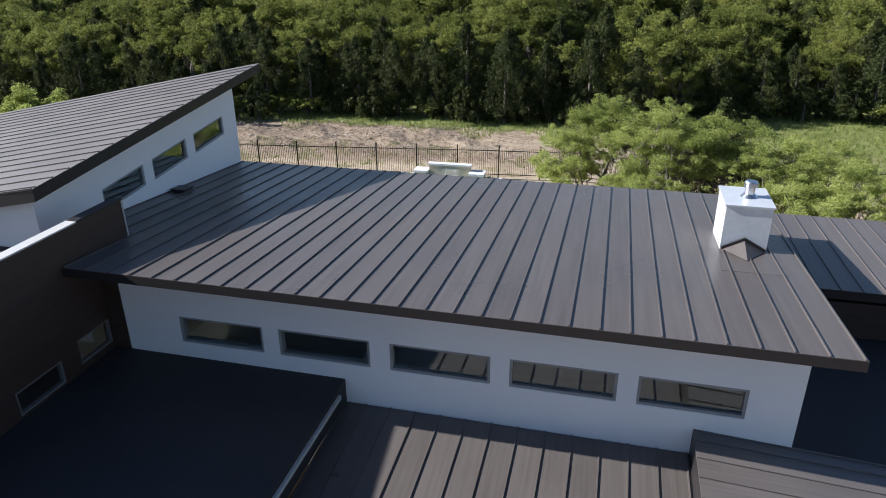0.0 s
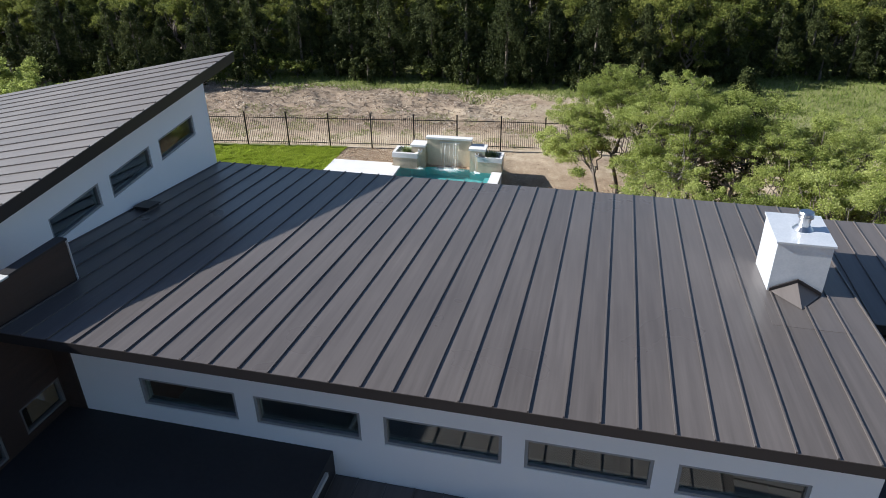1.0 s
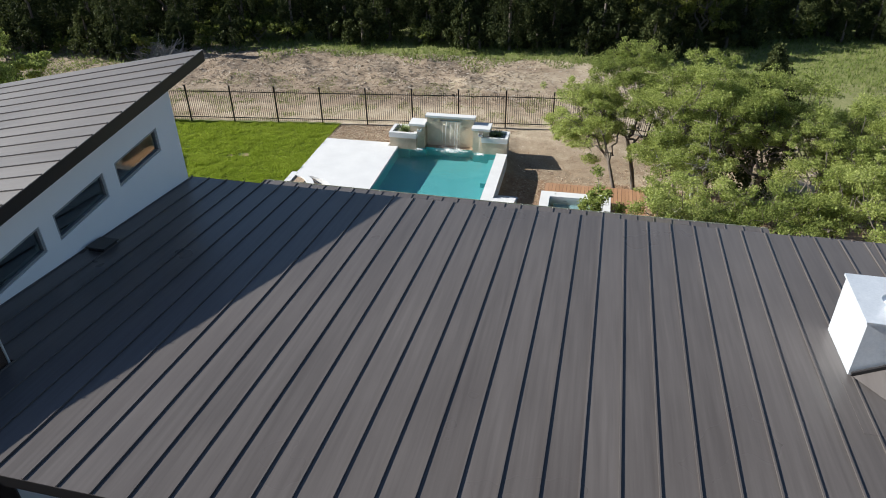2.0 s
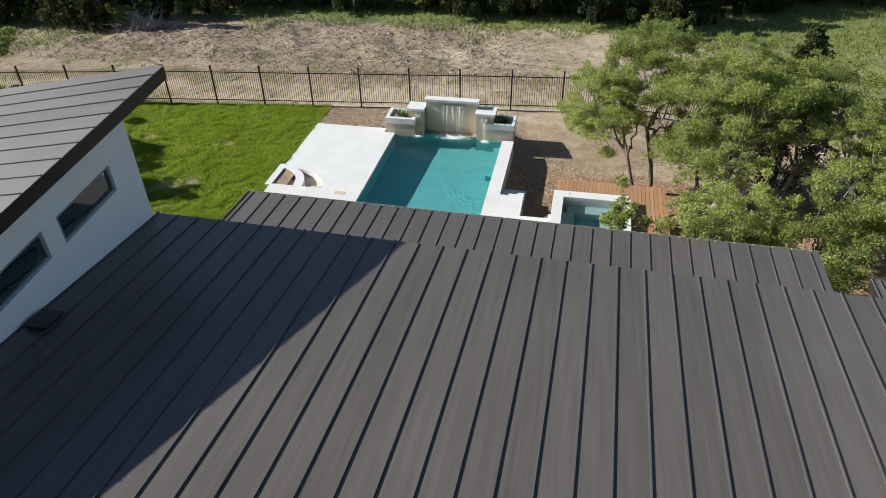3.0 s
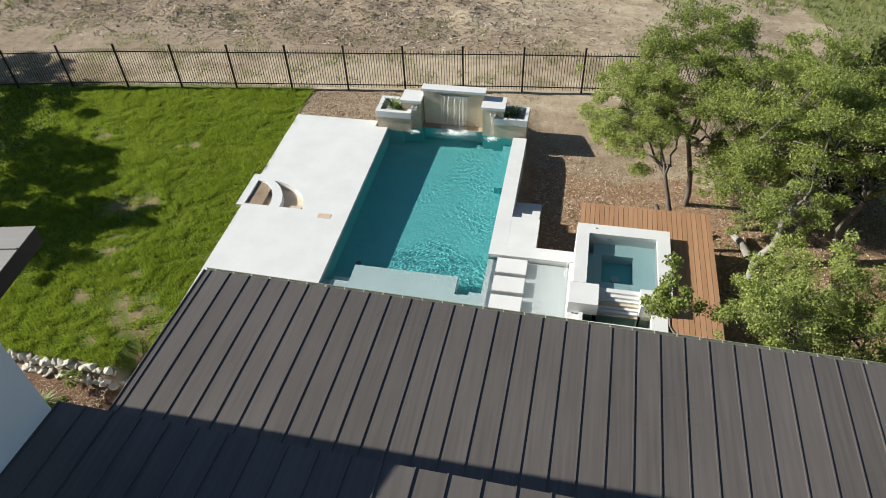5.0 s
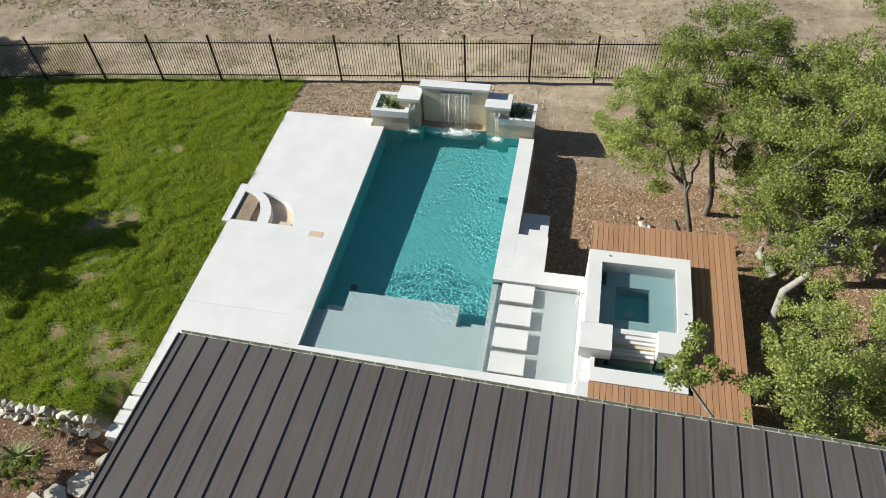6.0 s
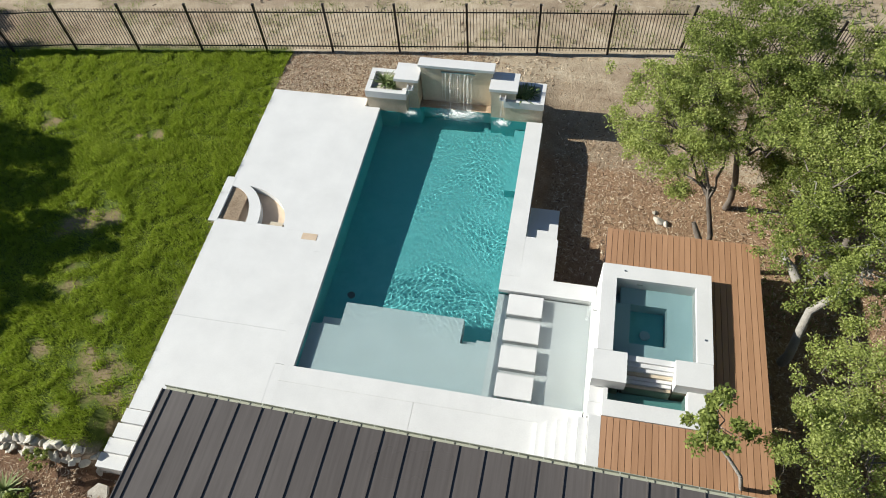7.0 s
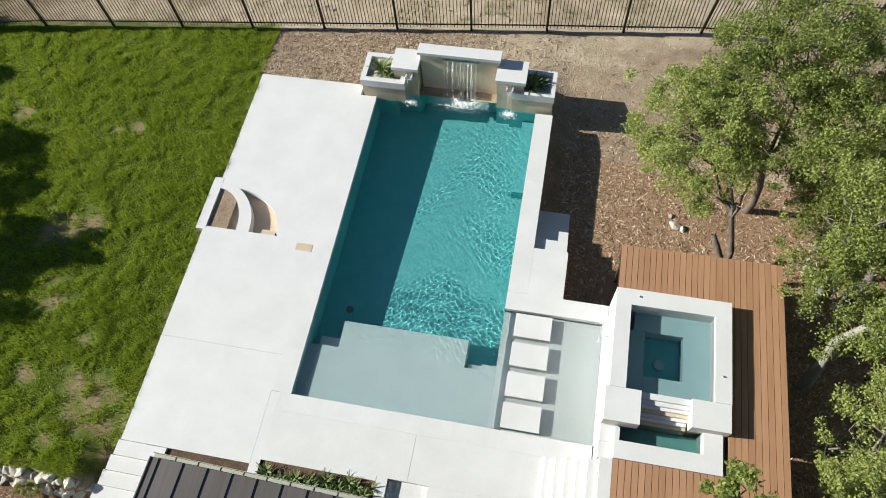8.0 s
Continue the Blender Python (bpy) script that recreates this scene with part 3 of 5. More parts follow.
east_roof = part("east_roof", bm, TRIM, house, "standing-seam metal roof beside the main block")

# roof vent hood
bm = bmesh.new()
add_box(bm, -3.08, -2.74, 5.05, 5.42, 0.012, 0.09, main_m)
add_box(bm, -3.11, -2.71, 5.02, 5.45, 0.09, 0.11, main_m)
part("roof_vent", bm, TRIM, house, "dark metal roof vent hood", 0.01)

# ---- pool terrace ----
PX0, PX1, PY0, PY1 = -3.2, 1.73, 25.0, 34.5
deck = thing("pool_deck", "bright white limestone paving round the pool", "pool deck", kind="structure")
SLAB = -1.1


def slab(x0, x1, y0, y1, z1=0.0, z0=SLAB, mat=STONE, name="paving_slab"):
    return boxes(name, [(x0, x1, y0, y1, z0, z1)], mat, deck, "", 0.0015)


# west terrace, in pours divided by fine joints
slab(-7.06, -3.716, 30.9, 34.9)
slab(-4.8, -3.716, 29.2, 30.899)
slab(-7.06, -3.716, 25.95, 29.199)
slab(-7.06, -3.717, 23.2, 25.945)
# south terrace, running back under the patio roof
slab(-3.474, 0.10, 23.442, 24.549, 0.0)
slab(0.106, 3.189, 23.443, 24.549, 0.0)
slab(-5.7, -3.62, 18.0, 22.55, -0.01)
slab(-3.612, 0.60, 18.0, 22.55, -0.01)
slab(0.608, 4.3, 18.0, 23.442, -0.01)
slab(-0.62, 0.60, 22.558, 23.0, -0.006)
slab(-3.716, -3.475, 22.56, 24.995, -0.002)
slab(-3.467, -0.63, 23.335, 23.44, 0.02)
slab(-0.62, -0.36, 23.008, 23.44, 0.02)
slab(-0.35, 0.60, 23.008, 23.44, -0.16)

# coping round the pool
coping = thing("pool_coping", "white limestone coping round the pool", "coping", kind="structure")


def cope(x0, x1, y0, y1, z1=0.006, z0=-0.14):
    boxes("coping_stone", [(x0, x1, y0, y1, z0, z1)], STONE, coping, "", 0.0015)


for i in range(8):
    a, b = 25.0 + i * (9.5 / 8), 25.0 + (i + 1) * (9.5 / 8) - 0.001
    cope(-3.715, -3.2, a, b, 0.004)
xs = np.linspace(-3.47, 4.25, 8)
for a, b in zip(xs, xs[1:]):
    cope(a, b - 0.001, 24.55, 25.0, 0.006)
ys = np.linspace(28.62, 34.52, 6)
for a, b in zip(ys, ys[1:]):
    cope(1.73, 2.25, a, b - 0.001)
cope(1.73, 4.36, 28.13, 28.617, 0.006)
boxes("channel_wall", [(1.99, 4.36, 28.16, 28.60, -1.1, -0.14), (1.99, 2.245, 28.60, 34.52, -1.1, -0.14)], STONE, coping, "white limestone retaining wall")
boxes("channel_wall", [(4.27, 4.372, 25.0, 28.13, -1.0, 0.03)], STONE, coping)
cope(2.251, 3.18, 28.618, 30.0, 0.004, -1.1)
for i in range(4):
    cope(2.255, 3.14, 30.0 + i * 0.40, 30.4 + i * 0.40 - 0.003, -0.18 * (i + 1) + 0.02, -1.1)

# basin
pool = thing("swimming_pool", "rectangular swimming pool of clear teal water with a shallow ledge", "swimming pool")
DEEP = -1.4
bm = bmesh.new()
corners = [(PX0 - 0.2, PY0), (PX1 + 0.2, PY0), (PX1 + 0.2, PY1 + 1.2), (PX0 - 0.2, PY1 + 1.2)]
add_prism(bm, [(x, y, DEEP - 0.3) for x, y in corners], [(x, y, -0.98 if y < 30 else -1.28) for x, y in corners])
part("pool_floor", bm, PLASTER, pool)
bm = bmesh.new()
for d in ((PX0 - 0.25, PX0, PY0 - 0.2, PY1 + 1.2, DEEP, -0.142), (PX1, PX1 + 0.255, 28.17, PY1 + 1.2, DEEP, -0.142), (PX0, PX1, PY1 + 0.95, PY1 + 1.2, DEEP, -0.142), (PX0, PX1 + 2.5, PY0 - 0.2, PY0, DEEP, -0.142)):
    add_box(bm, *d)
part("pool_wall", bm, PLASTER, pool)
LZ = -0.30
bm = bmesh.new()
add_box(bm, -2.97, 0.93, PY0, 26.46, DEEP, LZ)
add_box(bm, -2.40, 0.93, 26.46, 27.2, DEEP, LZ - 0.002)
add_box(bm, 0.93, PX1, PY0, 26.46, DEEP, LZ)
add_box(bm, 1.36, PX1, 26.46, 26.62, DEEP, LZ - 0.002)
part("ledge", bm, LEDGE, pool, "pale shallow sun ledge", 0.015)
for d in ((-2.97, -2.40, 26.46, 26.75, DEEP, LZ - 0.25), (1.0, 1.36, 26.46, 26.62, DEEP, LZ - 0.22), (PX0, -2.97, PY0, 26.46, DEEP, LZ - 0.06)):
    boxes("underwater_step", [d], LEDGE, pool)
bm = bmesh.new()
add_box(bm, 1.36, PX1, 32.0, 34.55, DEEP, -0.7)
part("bench", bm, PLASTER, pool, "underwater bench")
bm = bmesh.new()
add_box(bm, PX1, 4.27, PY0, 28.13, -0.9, LZ - 0.003)
part("channel_floor", bm, LEDGE, pool, "pale shallow channel under the stepping pads")


def waves(X, Y, seed, height, length):
    """Ripples: many small sine waves, most of them running along the pool, bent by slow drifts."""
    rng = np.random.default_rng(seed)
    Xw = X + 0.16 * np.sin(Y * 1.9 + 0.8 * np.sin(X * 1.3)) + 0.05 * np.sin(Y * 5.3 + X * 2.1)
    Yw = Y + 0.16 * np.sin(X * 1.6 + np.sin(Y * 0.9)) + 0.05 * np.sin(X * 4.7 - Y * 1.7)
    Z = np.zeros_like(X)
    for i in range(30):
        a = rng.uniform(0, 2 * math.pi) if i % 3 == 0 else math.pi / 2 + rng.normal() * 0.55
        k = 2 * math.pi / (length * rng.uniform(0.5, 2.6))
        Z += height / k * 2 / 30 ** 0.5 * np.sin((Xw * math.cos(a) + Yw * math.sin(a)) * k + rng.uniform(0, 6.3))
    return Z


def water_sheet(name, x0, x1, y0, y1, z, mat, parent, label, height=0.013, length=0.145, step=0.021, seed=3):
    nx, ny = max(2, int((x1 - x0) / step)), max(2, int((y1 - y0) / step))
    X, Y = np.meshgrid(np.linspace(x0, x1, nx), np.linspace(y0, y1, ny))
    Z = z + waves(X, Y, seed, height, length) * choppy(X, Y + 0.35 * np.sin(X * 1.3) + 0.2 * np.sin(X * 3.1 + 1))
    a = (np.arange(ny - 1)[:, None] * nx + np.arange(nx - 1)[None, :]).ravel()
    me = raw_mesh(name, np.stack([X.ravel(), Y.ravel(), Z.ravel()], 1), np.stack([a, a + 1, a + 1 + nx, a + nx], 1), mat)
    me.polygons.foreach_set("use_smooth", [True] * len(me.polygons))
    ob = new(name, me)
    ob.parent = parent
    ob["label"] = label
    ob.cycles.is_caustics_caster = True
    return ob


def choppy(x, y):
    """Lively before the ledge, calm in the middle, patches of ripples towards the waterfall."""
    patch = np.clip(0.5 + 0.9 * np.sin(x * 1.7 + 1.2 * np.sin(y * 1.1)) * np.sin(y * 1.5 + 0.7 * np.sin(x * 1.9)), 0, 1)
    ledge = (0.55 + 0.35 * smooth01(x, 2.6, 3.2)) * (1 - smooth01(y, 26.2, 26.9))
    lively = smooth01(y, 26.2, 26.9) * (1 - smooth01(y, 28.2, 29.0)) * 1.6
    calm = smooth01(y, 28.2, 29.0) * (0.22 + 0.95 * patch * smooth01(y, 29.3, 30.2) * (1 - 0.5 * smooth01(y, 32.0, 33.2)))
    return ledge + lively + calm


water_sheet("water", PX0, PX1, PY0, PY1 + 0.95, -0.11, WATER, pool, "clear rippled teal water")
water_sheet("shallow_water", PX1, 4.27, PY0, 28.13, -0.11, WATER_SHALLOW, pool, "clear shallow rippled water")

# main drains and return fittings
for x, y in ((-2.5, 27.72),):
    bm = bmesh.new()
    add_cylinder(bm, x, y, -1.15, -1.03, 0.11, None, 14)
    part("drain", bm, DIMFRAME, pool, "dark round floor drain")

# stepping pads
bm = bmesh.new()
add_box(bm, -0.475, 0.475, -0.315, 0.315, -0.26, 0.0)
bmesh.ops.bevel(bm, geom=list(bm.edges), offset=0.012, segments=2, affect="EDGES")
pad = tagged(part("stepping_pad", bm, STONE), "square white limestone stepping pad standing in shallow water", "stepping stone", "pads across the channel")
pad.matrix_basis = pose(2.515, 25.40, -0.04)
for i in range(1, 4):
    copy_thing(pad, pose(2.515, 25.40 + i * 0.785, -0.04))

# stairs up to the timber deck
stairs = thing("terrace_stairs", "flight of white limestone steps up to the timber deck", "stairs")
for i in range(5):
    x0 = 3.19 + i * 0.225
    boxes("step", [(x0, x0 + 0.222, 20.0, 24.545, SLAB, 0.165 + i * 0.17)], STONE, stairs, "", 0.01)
boxes("step", [(4.32, 4.60, 20.0, 24.60, SLAB, 0.95)], STONE, stairs, "", 0.01)

# steps down to the planting bed
bed_steps = thing("garden_steps", "broad white limestone steps down beside the lawn", "stairs")
for i in range(4):
    boxes("step", [(-7.12 - i * 0.13, -5.85, 23.19 - (i + 1) * 0.36, 23.19 - i * 0.36 - 0.003, SLAB, -0.02 - i * 0.14)], STONE, bed_steps, "", 0.012)

# planting strips beside the patio roof
boxes("soil", [(-5.84, -3.72, 22.56, 23.19, -1.0, -0.06)], SOIL, deck, "brown soil strip")
boxes("soil", [(-3.46, -0.63, 22.56, 23.33, -1.0, -0.06)], SOIL, deck, "brown soil strip")
boxes("kerb", [(-5.95, -5.845, 22.55, 23.19, -1.0, 0.0)], STONE, deck)


def leaf_quads(centers, normals_up, length, width, rng, droop=0.0):
    """Elliptic leaves as quads: one diamond a leaf, turned at random."""
    n = len(centers)
    d = rng.normal(size=(n, 3))
    d[:, 2] = d[:, 2] * 0.6 + normals_up
    d /= np.linalg.norm(d, axis=1)[:, None]
    e = rng.normal(size=(n, 3))
    e -= d * (e * d).sum(1)[:, None]
    e /= np.linalg.norm(e, axis=1)[:, None]
    f = np.cross(d, e)
    L = (length * rng.uniform(0.65, 1.3, n))[:, None]
    W = (width * rng.uniform(0.65, 1.3, n))[:, None]
    v = np.stack([centers - e * L / 2, centers + f * W / 2 + e * L * 0.06, centers + e * L / 2, centers - f * W / 2 + e * L * 0.06], 1)
    return v.reshape(-1, 3), np.arange(4 * n).reshape(-1, 4)


def rosette(name, n, length, width, seed, spread=0.9):
    """A tuft of long pointed leaves springing from one point."""
    rng = np.random.default_rng(seed)
    vs, fs = [], []
    for i in range(n):
        a, up = rng.uniform(0, 2 * math.pi), rng.uniform(0.35, 1.3)
        d = np.array([math.cos(a) * math.cos(up), math.sin(a) * math.cos(up), math.sin(up)])
        s = np.array([-math.sin(a), math.cos(a), 0.0])
        L, W = length * rng.uniform(0.7, 1.2), width * rng.uniform(0.8, 1.2)
        p0, p1, p2 = np.zeros(3), d * L * 0.55, d * L * 0.9 + np.array([d[0], d[1], -0.25]) * L * 0.25 * spread
        k = len(vs)
        vs += [p0 - s * W / 2, p0 + s * W / 2, p1 + s * W / 2, p1 - s * W / 2, p2 + s * W * 0.1, p2 - s * W * 0.1]
        fs += [(k, k + 1, k + 2, k + 3), (k + 3, k + 2, k + 4, k + 5)]
    return raw_mesh(name, np.array(vs), np.array(fs), LEAF_AGAVE)


tuft_a, tuft_b = rosette("bed_plant", 26, 0.24, 0.03, 3), rosette("bed_plant", 20, 0.20, 0.035, 5)
rng = np.random.default_rng(21)
for i in range(26):
    x = -3.30 + i * 0.103 + rng.uniform(-0.05, 0.05)
    ob = tagged(new("bed_plant", (tuft_a, tuft_b)[i % 2]), "low spiky green plant in the planting strip", "plant", "plants in the strip")
    ob.matrix_basis = pose(x, 22.86 + rng.uniform(0, 0.36), -0.06, 0, 0, rng.uniform(0, 360)) @ Matrix.Scale(1.25, 4)

# waterfall wall with its stepped piers and planters
fall = thing("waterfall_wall", "cream limestone waterfall wall at the head of the pool", "fountain")
boxes("wall", [(-1.84, 0.52, 35.14, 35.40, -0.14, 1.40)], CREAM, fall, "cream limestone wall", 0.01)
boxes("cap", [(-1.90, 0.57, 35.07, 35.45, 1.40, 1.50)], STONE, fall, "white limestone cap", 0.012)
boxes("spout", [(-1.15, -0.05, 35.09, 35.14, 1.24, 1.27)], STEEL, fall, "narrow metal spout")
boxes("footing", [(-1.85, 0.53, 35.10, 35.41, -1.4, -0.13), (-2.62, -1.85, 34.76, 35.41, -1.4, -0.13), (0.53, 0.94, 34.68, 35.41, -1.4, -0.13), (-3.2, -2.62, 34.50, 35.41, -1.4, -0.13), (0.94, 1.73, 34.60, 35.41, -1.4, -0.13)], PLASTER, fall, "teal plastered footing under water")


def strands(x0, x1, y, ztop, zbot, n, seed, throw=0.16):
    rng = np.random.default_rng(seed)
    vs, fs = [], []
    for i in range(n):
        x = rng.uniform(x0, x1)
        w = rng.uniform(0.0018, 0.0048)
        k = len(vs)
        m = 9
        for j in range(m):
            t = j / (m - 1)
            z = ztop + (zbot - ztop) * t
            yy = y - throw * math.sqrt(t) * rng.uniform(0.97, 1.03)
            xx = x + 0.012 * math.sin(j * 1.9 + i)
            ww = w * (1.0 - 0.35 * t) * rng.uniform(0.6, 1.2)
            vs += [(xx - ww, yy, z), (xx, yy - ww, z), (xx + ww, yy, z), (xx, yy + ww, z)]
        for j in range(m - 1):
            for c in range(4):
                a, b = k + j * 4 + c, k + j * 4 + (c + 1) % 4
                fs.append((a, b, b + 4, a + 4))
    return raw_mesh("stream", np.array(vs), np.array(fs), FALL)


def splash(x, y, rx, ry, z, n, seed):
    rng = np.random.default_rng(seed)
    c = np.stack([x + rng.normal(size=n) * rx, y + rng.normal(size=n) * ry, z + np.abs(rng.normal(size=n)) * 0.035], 1)
    v, f = leaf_quads(c, 1.4, 0.026, 0.022, rng)
    return raw_mesh("splash", v, f, FOAM)


FOAM = plain("white_foam", (0.86, 0.90, 0.90), 0.4)
for me, lab in ((strands(-1.10, -0.08, 35.09, 1.25, -0.11, 26, 4, 0.34), "thin falling water strands"), (splash(-0.6, 34.72, 0.36, 0.15, -0.095, 3000, 6), "white splash on the water")):
    ob = new(me.name, me)
    ob.parent = fall
    ob["label"] = lab
    ob.visible_shadow = False


def pier(x0, x1, y0, y1, sx):
    p = thing("scupper_pier", "cream limestone pier with a white cap and a small stone scupper", "fountain pier", "piers beside the waterfall")
    boxes("wall", [(x0 + 0.05, x1 - 0.05, y0 + 0.05, y1, -0.15, 1.04)], CREAM, p, "", 0.01)
    boxes("cap", [(x0, x1, y0, y1 + 0.04, 1.04, 1.15)], STONE, p, "white limestone cap", 0.012)
    boxes("scupper", [(sx - 0.10, sx + 0.10, y0 - 0.12, y0 + 0.06, 0.80, 0.84), (sx - 0.10, sx - 0.07, y0 - 0.12, y0 + 0.06, 0.84, 0.92), (sx + 0.07, sx + 0.10, y0 - 0.12, y0 + 0.06, 0.84, 0.92)], STONE, p, "small stone scupper")
    for me in (strands(sx - 0.04, sx + 0.04, y0 - 0.1, 0.84, -0.11, 4, 11, 0.1), splash(sx, y0 - 0.22, 0.10, 0.07, -0.085, 420, 13)):
        ob = new(me.name, me)
        ob.parent = p
        ob["kind"] = "stuff"
        ob.visible_shadow = False


pier(-2.66, -1.85, 34.72, 35.46, -2.12)
pier(0.47, 1.37, 34.64, 35.42, 0.92)


def planter(x0, x1, y0, y1, z, foot):
    p = thing("planter_box", "cream limestone planter box with a white rim", "planter", "planters beside the waterfall")
    t = 0.16
    boxes("wall", [(x0 + 0.03, x1 - 0.03, y0 + 0.03, y1 - 0.03, foot, z - 0.26)], CREAM, p, "", 0.01)
    boxes("rim", [(x0, x1, y0, y0 + t, z - 0.26, z), (x0, x1, y1 - t, y1, z - 0.26, z), (x0, x0 + t, y0 + t, y1 - t, z - 0.26, z), (x1 - t, x1, y0 + t, y1 - t, z - 0.26, z)], STONE, p, "white limestone rim")
    boxes("gravel", [(x0 + t, x1 - t, y0 + t, y1 - t, z - 0.3, z - 0.10)], ROCK, p, "pale gravel fill")


planter(-3.62, -2.24, 34.48, 35.6, 0.74, -0.15)
planter(0.95, 2.23, 34.58, 35.55, 0.74, -0.15)
spiky = rosette("agave", 60, 0.42, 0.045, 8, 1.2)
for i, (x, y) in enumerate(((-3.05, 34.98), (-2.8, 34.86), (1.52, 34.92), (1.76, 35.08))):
    ob = tagged(new("agave", spiky), "spiky green agave growing in a planter", "plant", "agaves in the planters")
    ob.matrix_basis = pose(x, y, 0.62, 0, 0, 70 * i) @ Matrix.Scale(0.9 if i % 2 else 1.1, 4)

# sunken seat with a curved dividing wall, let into the terrace
nook = thing("sunken_nook", "sunken tan stone nook with a curved white dividing wall", "sunken seat")


def arc(cx, cy, a, b, n=16):
    return [(cx + a * math.cos(math.pi / 2 * i / n), cy + b * math.sin(math.pi / 2 * i / n)) for i in range(n + 1)]


def flat_solid(name, ring, z0, z1, mat, label=""):
    bm = bmesh.new()
    add_prism(bm, [(x, y, z0) for x, y in ring], [(x, y, z1) for x, y in ring])
    return part(name, bm, mat, nook, label)


inner, outer = arc(-7.0, 29.27, 0.90, 1.28), arc(-7.0, 29.27, 1.28, 1.50)
bm = bmesh.new()
rows = [[bm.verts.new((x, y, z)) for x, y in ring] for ring, z in ((inner, -0.7), (outer, -0.7), (outer, 0.004), (inner, 0.004))]
for i in range(len(inner) - 1):
    for r in range(4):
        q = rows[(r + 1) % 4]
        bm.faces.new((rows[r][i], rows[r][i + 1], q[i + 1], q[i]))
for i in (0, len(inner) - 1):
    bm.faces.new([rows[r][i] for r in range(4)])
part("curved_wall", bm, STONE, nook, "curved white limestone wall")
back = arc(-6.62, 29.35, 1.69, 1.28)
bm = bmesh.new()
edge = back + [(-7.0, 30.70)]
top = [(-4.8, 29.2)] + [(-4.8 - 2.2 * i / (len(edge) - 2), 30.9) for i in range(len(edge) - 1)]
lo = [[bm.verts.new((x, y, z)) for x, y in ring] for ring, z in ((edge, -0.7), (top, -0.7), (top, 0.0), (edge, 0.0))]
for i in range(len(edge) - 1):
    for r in range(4):
        q = lo[(r + 1) % 4]
        bm.faces.new((lo[r][i], lo[r][i + 1], q[i + 1], q[i]))
part("paving_slab", bm, STONE, nook, "white paving cut to a curve")
boxes("wall", [(-7.28, -7.0, 29.17, 30.9, -0.7, 0.006)], STONE, nook, "", 0.008)
boxes("wall", [(-7.0, -4.8, 29.194, 29.27, -0.7, 0.002)], STONE, nook)
boxes("floor", [(-7.0, -4.8, 29.27, 30.9, -0.75, -0.27)], TAN_STONE, nook, "bare tan floor")
boxes("seat", [(-5.35, -4.95, 29.27, 29.42, -0.35, -0.02)], CREAM, nook)
# thin tan plate added in place of a small recess in the paving
lid = boxes("skimmer_lid", [(-4.24, -3.78, 28.93, 29.15, 0.0, 0.008)], TAN_STONE, None, "", 0.003)
tagged(lid, "thin tan stone plate in place of a small recess in the terrace", "skimmer lid")

# ---- spa ----
spa = thing("spa", "raised square spa with white limestone rim and stepped spillway", "hot tub")
SZ = 1.27
boxes("rim", [(4.37, 4.73, 26.14, 28.6, -1.2, SZ), (6.67, 7.04, 26.14, 28.6, -1.2, SZ), (4.73, 6.67, 28.19, 28.6, -1.2, SZ)], STONE, spa, "white limestone rim", 0.012)
boxes("corner_block", [(4.29, 5.08, 25.36, 26.136, 0.86, SZ - 0.002)], STONE, spa, "", 0.012)
boxes("corner_block", [(6.19, 7.03, 25.5, 26.136, 0.86, SZ - 0.002)], STONE, spa, "", 0.012)
for d in ((4.36, 4.98, 25.45, 26.13, -1.0, 0.855), (6.26, 6.96, 25.6, 26.13, -1.0, 0.855)):
    boxes("plinth", [d], CREAM, spa, "cream limestone plinth", 0.01)
boxes("base_block", [(4.30, 4.70, 24.98, 25.44, -1.0, 0.80)], STONE, spa, "", 0.012)
boxes("base_block", [(4.28, 4.595, 24.605, 24.975, -1.0, 0.80)], STONE, spa, "", 0.012)
boxes("spa_floor", [(4.73, 6.67, 26.14, 28.19, 0.0, 0.22)], SPA_PLASTER, spa)
boxes("bench", [(4.9, 6.67, 27.72, 28.19, 0.22, 0.72), (4.73, 5.16, 26.14, 27.72, 0.22, 0.70), (6.05, 6.67, 26.14, 27.72, 0.22, 0.72), (5.16, 6.05, 26.14, 26.62, 0.22, 0.72)], SPA_PLASTER, spa, "underwater bench", 0.02)
boxes("footwell", [(5.17, 6.04, 26.63, 27.71, 0.20, 0.225)], PLASTER, spa)
boxes("weir", [(5.08, 6.19, 26.0, 26.14, -0.5, 1.15)], STONE, spa, "", 0.01)
for i in range(6):
    boxes("spill_step", [(5.085, 6.185, 25.90 - i * 0.075, 25.998 - i * 0.075, -0.5, 1.08 - i * 0.075)], CREAM if i % 3 == 2 else STONE, spa, "", 0.006)
bm = bmesh.new()
add_cylinder(bm, 5.58, 27.05, 0.225, 0.27, 0.13, None, 20)
part("drain", bm, SPA_PLASTER, spa, "round floor drain")
boxes("fitting", [(5.25, 5.4, 28.172, 28.185, 1.02, 1.06)], GREYFRAME, spa)
water_sheet("water", 4.73, 6.67, 26.14, 28.19, 1.16, WATER_SHALLOW, spa, "clear blue-green spa water", 0.003, 0.2)
